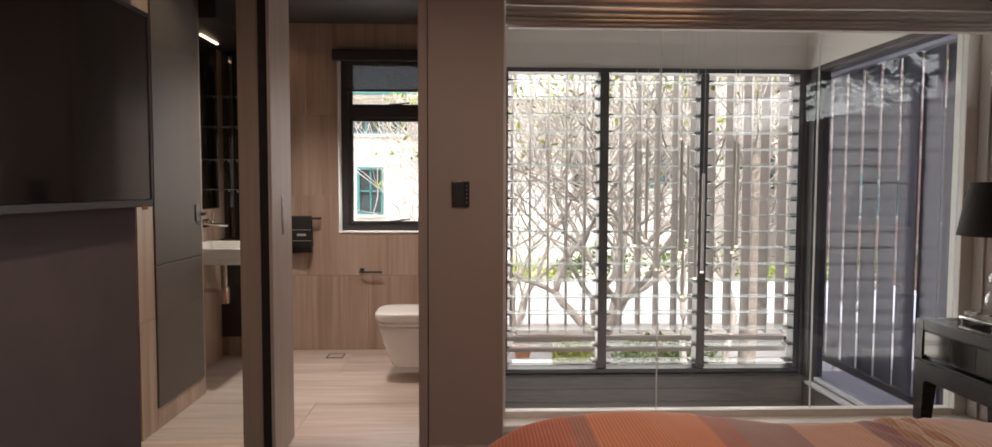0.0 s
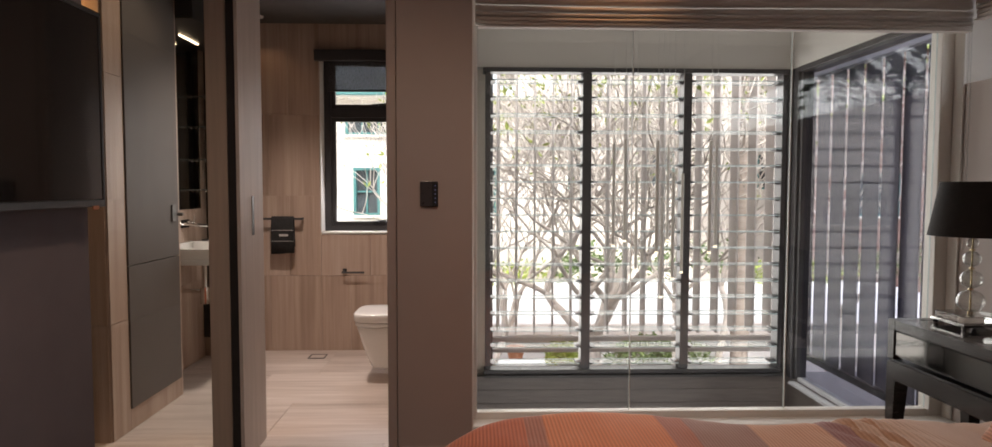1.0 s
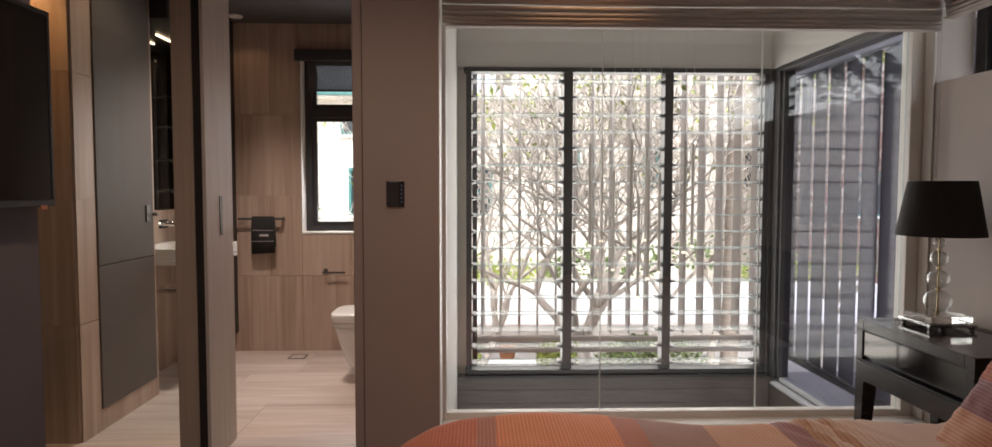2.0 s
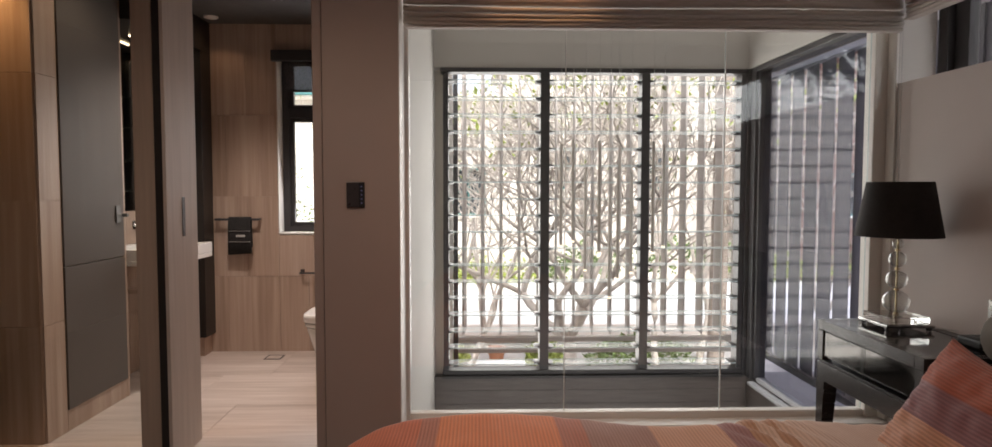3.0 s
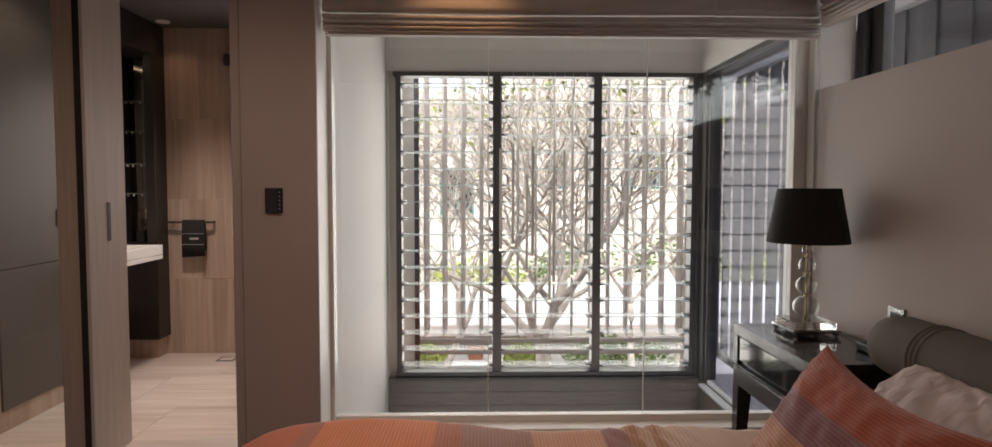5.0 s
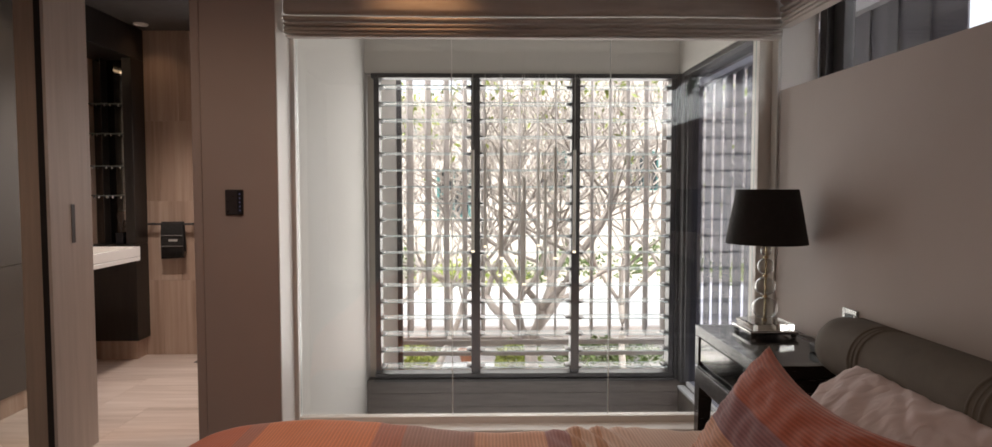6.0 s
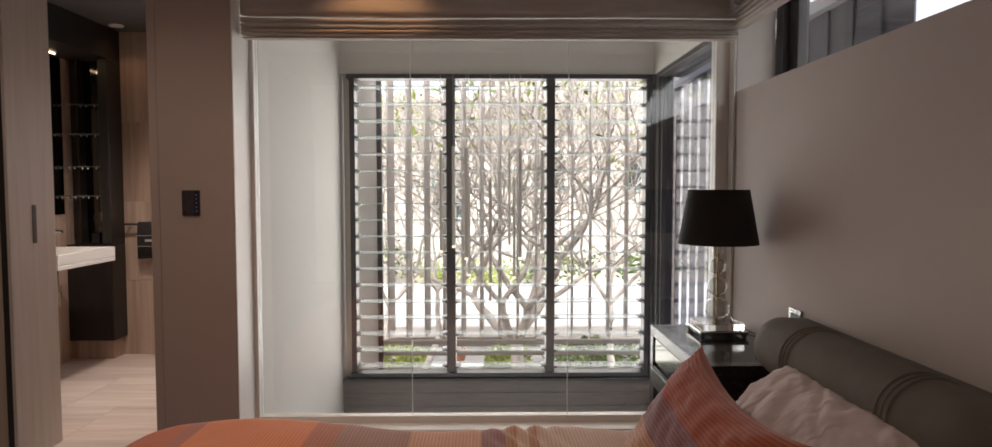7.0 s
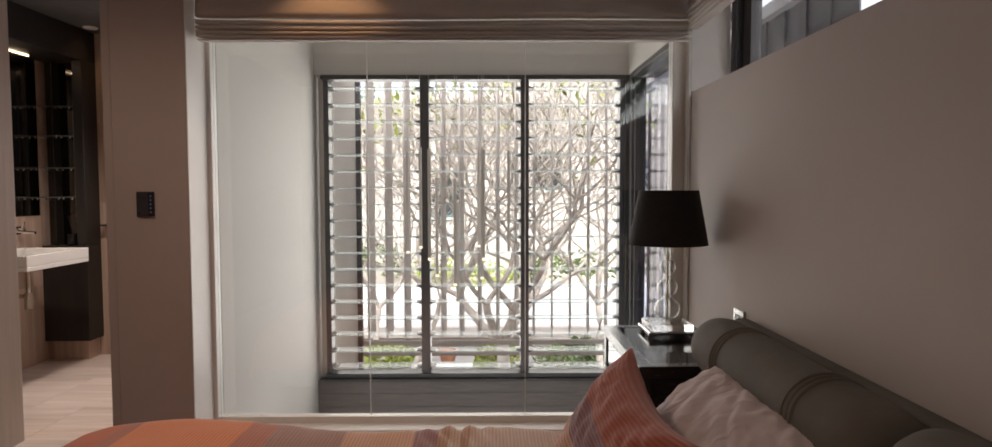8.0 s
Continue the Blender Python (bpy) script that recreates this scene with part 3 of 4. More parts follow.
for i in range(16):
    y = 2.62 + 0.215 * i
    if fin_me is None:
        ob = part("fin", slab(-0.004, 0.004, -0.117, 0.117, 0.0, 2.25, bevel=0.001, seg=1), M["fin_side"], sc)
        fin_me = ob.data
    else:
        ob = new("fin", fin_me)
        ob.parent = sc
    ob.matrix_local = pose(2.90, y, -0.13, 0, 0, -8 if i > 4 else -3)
part("rail", slab(2.86, 2.94, 2.5, 5.98, 2.125, 2.19, bevel=0.004), M["ledge"], sc, "pale top rail")
part("rail", slab(2.87, 2.93, 2.5, 5.98, -0.185, -0.135, bevel=0.004), M["alu"], sc)
structure("outer_reveal", slab(0.02, 0.25, YL + 0.11, 6.0, -3.0, 3.5), M["render_wall"], "pale rendered outer return wall", "wall")
structure("outer_ledge", slab(2.66, 4.6, 2.4, 5.95, -0.58, -0.46), M["dark_ledge"], "dark grey ledge outside the side window", "ledge")


# ---- bathroom ----
def tiles(parent_name, material, label, rects, plane):
    """Stone pieces proud of a grouted bed; rects are (u0, u1, v0, v1, n0, n1) in the plane's axes."""
    par = thing(parent_name, pose(0, 0, 0), label, "tiling", kind="structure")
    for u0, u1, v0, v1, n0, n1 in rects:
        g = 0.001
        if plane == "y":
            bm = slab(u0 + g, u1 - g, n0, n1, v0 + g, v1 - g)
        elif plane == "x":
            bm = slab(n0, n1, u0 + g, u1 - g, v0 + g, v1 - g)
        else:
            bm = slab(u0 + g, u1 - g, v0 + g, v1 - g, n0, n1)
        part("tile", bm, material, par)


rows_z = [0.0, 0.57, 1.17, 1.77, 2.44]
rects = []
for r, (z0, z1) in enumerate(zip(rows_z, rows_z[1:])):
    cuts = sorted({-1.61, WX0, WX1, -0.02, -1.25 if r % 2 else -1.4, -0.65 if r % 2 else -0.8})
    for u0, u1 in zip(cuts, cuts[1:]):
        zs = [(z0, z1)]
        if u0 >= WX0 - 1e-6 and u1 <= WX1 + 1e-6:
            zs = [(z0, min(z1, WZ0))] if z0 < WZ0 else ([(max(z0, WZ1), z1)] if z1 > WZ1 else [])
        rects += [(u0, u1, a, b, 5.0, 5.011) for a, b in zs]
tiles("wall_tiles_north", M["stone"], "large vein-cut stone tiles on the bathroom wall", rects, "y")
rects = []
for r, (z0, z1) in enumerate(zip(rows_z, rows_z[1:])):
    for u0, u1 in ((3.2, 3.36), (3.925, 3.954)):
        rects.append((u0, u1, z0, z1, -1.609, -1.6))
rects += [(3.36, 3.925, 0.0, 0.11, -1.609, -1.6)]
for u0, u1 in ((3.957, 4.40), (4.40, 4.818)):
    rects += [(u0, u1, 0.0, 0.57, -1.839, -1.828), (u0, u1, 0.57, 1.078, -1.839, -1.828)]
tiles("wall_tiles_west", M["stone"], "vein-cut stone tiles round the grey door", rects, "x")
rects = []
for r, (z0, z1) in enumerate(zip(rows_z, rows_z[1:])):
    cuts = [-3.0, -2.3 if r % 2 else -2.55, -1.61]
    rects += [(u0, u1, z0, z1, 3.189, 3.199) for u0, u1 in zip(cuts, cuts[1:])]
tiles("wall_tiles_passage", M["stone"], "warmly lit stone tiles at the shower end", rects, "y")
rects = []
for i, (y0, y1) in enumerate(((2.95, 3.16), (3.16, 3.76), (3.76, 4.36), (4.36, 4.999))):
    x = -3.0 + (0.3 if i % 2 else 0.0)
    xs = [-3.0] + ([x] if i % 2 else []) + [x + 0.9, x + 1.8, x + 2.7]
    xs = [v for v in xs if v < -0.1] + [-0.021]
    rects += [(u0, u1, y0, y1, -0.011, 0.0) for u0, u1 in zip(xs, xs[1:])]
tiles("floor_tiles", M["stone_floor"], "pale vein-cut stone floor tiles", rects, "z")

t = thing("floor_drain", pose(-1.009, 4.808, 0.001), "square dark steel floor drain in the stone floor", "drain")
bm = bmesh.new()
for a in ((-0.06, 0.06, -0.06, -0.052), (-0.06, 0.06, 0.052, 0.06), (-0.06, -0.052, -0.052, 0.052), (0.052, 0.06, -0.052, 0.052)):
    box(bm, *a, 0.0, 0.003)
part("slot", bm, M["alu"], t)
part("cover", slab(-0.045, 0.045, -0.045, 0.045, 0.0, 0.003, bevel=0.001, seg=1), M["stone_floor"], t)

# window of the bathroom
fr = thing("window_4", pose(0, 0, 0), "black framed bathroom window with a top hung sash", "window", kind="structure")
Y0, Y1 = 5.12, 5.18
part("window_frame", slab(WX0, WX0 + 0.055, Y0, Y1, WZ0 + 0.012, WZ1), M["alu"], fr)
part("window_frame", slab(WX1 - 0.05, WX1, Y0, Y1, WZ0 + 0.012, WZ1), M["alu"], fr)
part("window_frame", slab(WX0 + 0.055, WX1 - 0.05, Y0, Y1, WZ0 + 0.012, WZ0 + 0.055), M["alu"], fr)
part("window_frame", slab(WX0 + 0.055, WX1 - 0.05, Y0, Y1, 2.19, WZ1), M["alu"], fr)
part("transom", slab(WX0 + 0.055, WX1 - 0.05, Y0 - 0.01, Y1, 1.765, 1.835, bevel=0.003), M["alu"], fr)
for z0, z1 in ((WZ0 + 0.055, 1.765), (1.835, 2.19)):
    bm = bmesh.new()
    xa, xb = WX0 + 0.057, WX1 - 0.052
    for a in ((xa, xa + 0.03, z0, z1), (xb - 0.03, xb, z0, z1), (xa + 0.03, xb - 0.03, z0, z0 + 0.03), (xa + 0.03, xb - 0.03, z1 - 0.03, z1)):
        box(bm, a[0], a[1], Y0 + 0.012, Y1 - 0.012, a[2], a[3])
    sash = part("sash", bm, M["alu"], fr)
    part("pane", slab(xa + 0.03, xb - 0.03, Y0 + 0.027, Y0 + 0.032, z0 + 0.03, z1 - 0.03), M["glass"], sash).visible_shadow = False
    bm = bmesh.new()
    cyl(bm, (-0.62, Y0 + 0.0, z0 + 0.03), (-0.50, Y0 + 0.04, z0 + 0.045), 0.006, seg=8)
    box(bm, -0.65, -0.60, Y0 - 0.012, Y0 + 0.012, z0 + 0.018, z0 + 0.034, bevel=0.003)
    part("winder", bm, M["black_plastic"], fr, "black window stay")
part("window_sill", slab(WX0, WX1, 5.0, Y0, WZ0 - 0.008, WZ0 + 0.01), M["trim"], fr, "white stone sill")
part("reveal", slab(WX0 - 0.004, WX0 + 0.004, 5.0, Y0, WZ0 + 0.011, WZ1), M["trim"], fr, "white painted reveal")
t = thing("roller_blind", pose(0, 0, 0), "charcoal mesh roller blind, partly lowered, in a black cassette", "blind")
part("cassette", slab(WX0 - 0.03, WX1, 4.955, 5.0, 2.165, 2.245, bevel=0.004), M["alu"], t)
part("fabric", slab(WX0 + 0.05, WX1, 5.05, 5.053, 1.965, 2.24), M["roller"], t)
part("bottom_bar", slab(WX0 + 0.05, WX1, 5.044, 5.060, 1.95, 1.966, bevel=0.003), M["alu"], t)


def toilet():
    t = thing("toilet", pose(-0.02, 4.28, 0), "white wall-hung toilet with a closed slim lid", "toilet")
    def outline(s, w, n=44):
        out = []
        for i in range(n):
            a = math.pi / 2 + math.pi * i / (n - 1)
            c, sn = math.cos(a), math.sin(a)
            e = 2 / 4.2
            out.append((-s + 0.20 + (0.20 * math.copysign(abs(c) ** e, c)), w * math.copysign(abs(sn) ** e, sn)))
        return [(0.0, w)] + out + [(0.0, -w)]
    def loft(levels, seg=44):
        bm = bmesh.new()
        rings = [[bm.verts.new((x, y, z)) for x, y in outline(s, w, seg)] for s, w, z in levels]
        k = len(rings[0])
        for a, b in zip(rings, rings[1:]):
            for i in range(k):
                bm.faces.new((a[i], a[(i + 1) % k], b[(i + 1) % k], b[i]))
        bm.faces.new(list(reversed(rings[0])))
        bm.faces.new(rings[-1])
        bmesh.ops.recalc_face_normals(bm, faces=bm.faces)
        return bm
    part("bowl", loft([(0.470, 0.125, 0.092), (0.505, 0.142, 0.098), (0.530, 0.155, 0.15), (0.560, 0.168, 0.24), (0.580, 0.176, 0.31), (0.592, 0.180, 0.348), (0.588, 0.177, 0.358)]), M["ceramic"], t, smooth=True)
    part("seat", loft([(0.595, 0.180, 0.362), (0.603, 0.184, 0.366), (0.603, 0.184, 0.384), (0.598, 0.181, 0.388)]), M["ceramic"], t, smooth=True)
    part("lid", loft([(0.602, 0.183, 0.391), (0.611, 0.187, 0.395), (0.612, 0.188, 0.430), (0.610, 0.187, 0.437), (0.605, 0.184, 0.441), (0.600, 0.181, 0.4425), (0.597, 0.179, 0.443), (0.40, 0.10, 0.4435)]), M["ceramic"], t, smooth=True)
    for y in (-0.07, 0.07):
        part("hinge", tube((-0.05, y - 0.02, 0.395), (-0.05, y + 0.02, 0.395), 0.011, seg=12), M["chrome"], t)
toilet()

t = thing("paper_holder", pose(-0.775, 5.0, 0.60), "dark metal toilet roll holder without a roll", "paper holder")
part("plate", slab(-0.085, -0.055, -0.012, 0.0, -0.012, 0.022, bevel=0.003), M["alu"], t)
part("arm", slab(-0.085, 0.085, -0.055, -0.043, -0.009, 0.005, bevel=0.004), M["alu"], t)
part("arm", slab(-0.085, -0.07, -0.043, -0.012, -0.007, 0.005, bevel=0.002), M["alu"], t)
t = thing("towel_rail", pose(-1.305, 5.0, 1.0), "square black towel rail on the stone wall", "towel rail")
part("bar", slab(-0.165, 0.165, -0.068, -0.052, -0.008, 0.008, bevel=0.002), M["alu"], t)
for x in (-0.15, 0.15):
    part("bracket", slab(x - 0.009, x + 0.009, -0.052, 0.0, -0.008, 0.008, bevel=0.002), M["alu"], t)
t = thing("hand_towel", pose(-1.285, 4.94, 1.0), "folded black hand towel with thin pale lines", "towel")
bm = bmesh.new()
prof = [(-0.020, -0.255), (-0.024, -0.12), (-0.019, 0.0), (-0.010, 0.014), (0.0, 0.019), (0.010, 0.014), (0.019, 0.0), (0.022, -0.10), (0.018, -0.21),
        (0.009, -0.212), (0.012, -0.10), (0.0105, 0.0), (0.0, 0.0105), (-0.0105, 0.0), (-0.012, -0.12), (-0.009, -0.257)]
rows = []
for i in range(13):
    x = -0.08 + 0.16 * i / 12
    rows.append([bm.verts.new((x * (1 + 0.05 * (z < -0.1)), y + 0.004 * math.sin(40 * x + 9 * z), z + 0.004 * math.sin(17 * x) * (z < -0.15))) for y, z in prof])
for a, b in zip(rows, rows[1:]):
    for j in range(len(prof)):
        bm.faces.new((a[j], b[j], b[(j + 1) % len(prof)], a[(j + 1) % len(prof)]))
bm.faces.new(rows[0])
bm.faces.new(list(reversed(rows[-1])))
bmesh.ops.recalc_face_normals(bm, faces=bm.faces)
part("cloth", bm, M["towel"], t, smooth=True)
for z in (-0.085, -0.165):
    part("stitched_line", slab(-0.083, 0.083, -0.0325, -0.0295, z, z + 0.003), M["thread"], t, "thin pale stitched line")
part("stitched_word", slab(-0.02, 0.045, -0.0325, -0.0295, -0.128, -0.112), M["thread"], t, "pale embroidered bar")

# grey door with lock
d = thing("door_1", pose(-1.598, 3.36, 0.11), "slate grey flush door with a steel latch", "door", kind="structure")
part("leaf", slab(-0.03, 0.006, 0.002, 0.563, 0.0, 0.722, bevel=0.002), M["grey_door"], d)
part("leaf", slab(-0.03, 0.006, 0.002, 0.563, 0.727, 2.30, bevel=0.002), M["grey_door"], d)
lk = part("latch", slab(0.006, 0.016, 0.47, 0.515, 0.925, 1.02, bevel=0.003), M["dull_steel"], d, "satin steel latch plate")
part("knob", tube((0.016, 0.535, 0.965), (0.045, 0.535, 0.965), 0.010, seg=14), M["dull_steel"], lk)

# basin niche: ebony tower with glass shelves, bulkhead, mirror, trough basin
v = thing("basin_cabinet", pose(0, 0, 0), "tall ebony bathroom cabinet with glass shelves before a smoked mirror", "cabinet")
part("lower_body", slab(-1.838, -1.50, 4.82, 4.998, 0.145, 0.855, bevel=0.002), M["ebony"], v)
part("side_panel", slab(-1.568, -1.50, 4.82, 4.998, 0.857, 2.208, bevel=0.002), M["ebony"], v)
part("bulkhead", slab(-1.838, -1.50, 3.957, 4.998, 2.210, 2.438, bevel=0.002), M["ebony"], v)
part("mirror", slab(-1.838, -1.570, 4.930, 4.942, 0.857, 2.208), M["mirror"], v, "smoked mirror back")
part("mirror_strip", slab(-1.632, -1.571, 4.912, 4.928, 0.99, 2.15, bevel=0.002), M["silver_mirror"], v, "narrow silver mirror")
part("divider", slab(-1.738, -1.734, 4.845, 4.929, 0.857, 2.208), M["ebony"], v)
for z in (1.21, 1.425, 1.66, 1.875):
    bm = slab(-1.836, -1.571, 4.832, 4.910, z, z + 0.007)
    bm.normal_update()
    for f in bm.faces:
        f.material_index = 0 if abs(f.normal.z) > 0.9 else 1
    sh = part("glass_shelf", bm, [M["glass"], M["shelf_edge"]], v)
    for x in (-1.80, -1.765, -1.705, -1.665, -1.605):
        part("stud", tube((x, 4.838, z - 0.016), (x, 4.838, z - 0.001), 0.006, seg=8), M["chrome"], sh)
part("plinth", slab(-1.838, -1.53, 4.86, 4.998, 0.0, 0.143), M["stone"], v, "recessed stone plinth")
part("led_strip", slab(-1.760, -1.749, 4.36, 4.64, 2.200, 2.2095), M["led"], v, "warm glowing strip")
t = thing("niche_mirror", pose(0, 0, 0), "frameless mirror above the stone splashback", "mirror")
for y0, y1 in ((3.958, 4.386), (4.389, 4.817)):
    part("mirror_panel", slab(-1.838, -1.830, y0, y1, 1.081, 2.207, bevel=0.001, seg=1), M["clear_mirror"], t)
b = thing("washbasin", pose(-1.826, 3.99, 0.764), "white rectangular trough washbasin fixed to the wall", "washbasin")
bm = bmesh.new()
box(bm, 0.0, 0.466, 0.0, 0.62, 0.0, 0.03, bevel=0.004)
for a in ((0.0, 0.03, 0.0, 0.62), (0.448, 0.466, 0.0, 0.62), (0.031, 0.447, 0.0, 0.02), (0.031, 0.447, 0.60, 0.62)):
    box(bm, *a, 0.031, 0.098, bevel=0.003)
part("bowl", bm, M["ceramic"], b)
wp = part("waste_pipe", tube((0.181, 0.41, -0.28), (0.181, 0.41, -0.001), 0.017, seg=16), M["chrome"], b, "chrome waste pipe")
part("trap", tube((0.181, 0.41, -0.30), (0.181, 0.41, -0.19), 0.030, 0.028, 18), M["chrome"], wp)
part("outlet", tube((0.155, 0.41, -0.215), (0.0, 0.41, -0.215), 0.014, seg=14), M["chrome"], wp)
t = thing("basin_tap", pose(-1.828, 4.50, 0.985), "chrome wall-mounted tap over the basin", "tap")
part("plate", slab(0.0, 0.008, -0.035, 0.105, -0.028, 0.028, bevel=0.003), M["chrome"], t)
part("spout", tube((0.008, 0, 0), (0.175, 0, -0.012), 0.011, 0.010, 16), M["chrome"], t)
lv = part("lever_body", tube((0.008, 0.07, 0), (0.05, 0.07, 0), 0.019, 0.017, 18), M["chrome"], t)
part("lever", slab(0.045, 0.054, 0.066, 0.074, 0.0, 0.06, bevel=0.002), M["chrome"], lv)
t = thing("reed_diffuser", pose(-1.63, 4.868, 0.857), "dark square reed diffuser bottle with thin reeds", "diffuser")
part("bottle", slab(-0.028, 0.028, -0.028, 0.028, 0, 0.085, bevel=0.005), M["black_glass"], t)
for i in range(6):
    a = i * 1.3
    part("reed", tube((0, 0, 0.08), (0.025 * math.cos(a), 0.025 * math.sin(a), 0.215), 0.0017, seg=6), M["ebony"], t)
for x, y in ((-1.41, 4.80), (-0.95, 3.95)):
    t = thing("downlight", pose(x, y, 2.44), "small white recessed downlight in the dark ceiling", "downlight", "ceiling downlights")
    part("ring", lathe([(0.024, -0.003), (0.030, -0.010), (0.046, -0.010), (0.050, -0.003), (0.050, 0.0)], 32), M["trim"], t, smooth=True)
    part("lens", lathe([(0.0005, -0.005), (0.024, -0.004)], 24), M["led"] if y < 4.5 else M["trim"], t)

# glass partition, sliding door edge
gp = thing("glass_partition", pose(0, 0, 0), "clear glass partition in a dark metal frame", "partition", kind="structure")
part("pane", slab(-2.9, -0.943, 2.985, 2.995, 0.02, 2.55), M["glass"], gp).visible_shadow = False
part("frame", slab(-0.942, -0.902, 2.955, 3.01, 0.0, 2.6, bevel=0.002), M["alu"], gp)
part("frame", slab(-2.9, -0.943, 2.975, 3.005, 0.0, 0.02), M["alu"], gp)
part("stop", slab(-1.035, -0.945, 2.962, 2.982, 0.0, 2.55, bevel=0.002), M["stop_wood"], gp, "stone-coloured upright beside the frame")
d = thing("door_2", pose(0, 0, 0), "pale sliding door edge with a slim recessed pull", "sliding door", kind="structure")
part("jamb", slab(-0.900, -0.886, 2.945, 3.25, -0.01, 2.6, bevel=0.003), M["stone_pale"], d)
part("edge", slab(-0.900, -0.884, 2.935, 2.944, -0.01, 2.6, bevel=0.002), M["stone_pale"], d)
part("pull", slab(-0.8858, -0.8830, 3.085, 3.112, 1.01, 1.19, bevel=0.001, seg=1), M["alu"], d, "recessed dark metal pull")

# ---- television ----
t = thing("television", pose(-1.02, 1.02, 1.172), "large black flat television on a wall bracket", "television")
part("screen", slab(0.046, 0.060, 0.012, 0.993, 0.022, 0.553), M["tv_screen"], t)
bm = bmesh.new()
for a in ((0.0, 1.005, 0.0, 0.021), (0.0, 1.005, 0.554, 0.566), (0.0, 0.011, 0.021, 0.554), (0.994, 1.005, 0.021, 0.554)):
    box(bm, 0.035, 0.063, *a, bevel=0.002)
part("bezel", bm, M["black_plastic"], t)
part("back", slab(0.012, 0.045, 0.06, 0.94, 0.05, 0.52, bevel=0.008), M["black_plastic"], t)
part("bracket", slab(0.0, 0.012, 0.35, 0.65, 0.15, 0.42), M["alu"], t)
part("badge", slab(0.063, 0.066, 0.935, 0.965, -0.008, 0.004, bevel=0.001, seg=1), M["terracotta"], t, "small red indicator")

# ---- switches ----
t = thing("wall_keypad", pose(-0.060, YF, 1.203), "black glass keypad with tiny blue lights", "wall switch")
part("plate", slab(-0.039, 0.039, -0.012, 0.0, -0.056, 0.056, bevel=0.004), M["keypad"], t)
part("frame", slab(0.015, 0.038, -0.014, -0.0125, -0.053, 0.053, bevel=0.001, seg=1), M["black_plastic"], t)
for k in range(5):
    part("button_light", tube((0.027, -0.0165, 0.036 - 0.018 * k), (0.027, -0.0142, 0.036 - 0.018 * k), 0.003, seg=10), M["blue_dot"], t, "tiny bluish light")
t = thing("socket_plate", pose(XW, 2.40, 0.772), "brushed steel socket plate with a dark insert", "wall socket")
part("plate", slab(-0.010, 0.0, -0.045, 0.055, -0.040, 0.040, bevel=0.003), M["steel"], t)
part("insert", slab(-0.0125, -0.0105, -0.02, 0.03, -0.022, 0.022), M["black_plastic"], t)
for k in range(3):
    part("button", slab(-0.014, -0.0105, -0.040, -0.030, -0.022 + 0.016 * k, -0.012 + 0.016 * k), M["trim"], t)


# ---- bed ----
def add_uv(bm, fn):
    lay = bm.loops.layers.uv.new("UVMap")
    for f in bm.faces:
        for l in f.loops:
            l[lay].uv = fn(l.vert)


def cover_mesh():
    """The bedcover: a soft sheet over the mattress that rolls down at the foot and the sides, with lumps and gathered folds."""
    bm = bmesh.new()
    nx, ny = 170, 90
    X0, X1, Y0, Y1 = -0.05, 2.12, 0.35, 2.24
    grid, base = [], {}
    for i in range(nx + 1):
        row = []
        for j in range(ny + 1):
            x, y = X0 + (X1 - X0) * (i / nx), Y0 + (Y1 - Y0) * (j / ny)
            dx, dy = x - X0, min(Y1 - y, y - Y0)
            z = 0.502
            z += 0.020 * math.exp(-((x - 0.55) / 0.22) ** 2) - 0.012 * math.exp(-((x - 1.05) / 0.18) ** 2) + 0.010 * math.exp(-((x - 1.55) / 0.12) ** 2)
            z -= 0.018 / (1 + math.exp(-(x - 0.85) * 14)) + 0.012 / (1 + math.exp(-(x - 1.6) * 14))
            z += 0.010 * noise.noise((x * 3, y * 3, 1)) + 0.003 * noise.noise((x * 14, y * 9, 5))
            fold = math.exp(-((x - 1.36 - 0.10 * (2.1 - y)) / 0.11) ** 2)
            z += fold * 0.010 * math.sin((x - 0.35 * (2.1 - y)) * 95 + 2 * noise.noise((y * 5, x * 4, 2)))
            z += 0.004 * math.sin(x * 60 + 8 * y) * math.exp(-((x - 1.9) / 0.25) ** 2)
            for d, r in ((dx, 0.38), (dy, 0.20)):
                if d < r:
                    k = 1 - d / r
                    z -= (0.20 if r > 0.3 else 0.25) * k ** 2.6
            row.append(bm.verts.new((x, y, z)))
            base[row[-1]] = (x, y)
        grid.append(row)
    for a, b in zip(grid, grid[1:]):
        for j in range(ny):
            bm.faces.new((a[j], b[j], b[j + 1], a[j + 1]))
    edge = [r[0] for r in grid] + grid[-1][1:-1] + [r[-1] for r in reversed(grid)] + list(reversed(grid[0][1:-1]))
    low = []
    for v in edge:
        w = bm.verts.new((v.co.x + 0.008 * noise.noise((v.co.x * 9, v.co.y * 9, 3)), v.co.y, 0.13))
        base[w] = base[v]
        low.append(w)
    n = len(edge)
    for i in range(n):
        bm.faces.new((edge[i], edge[(i + 1) % n], low[(i + 1) % n], low[i]))
    bmesh.ops.recalc_face_normals(bm, faces=bm.faces)
    add_uv(bm, lambda v: base[v])
    return bm


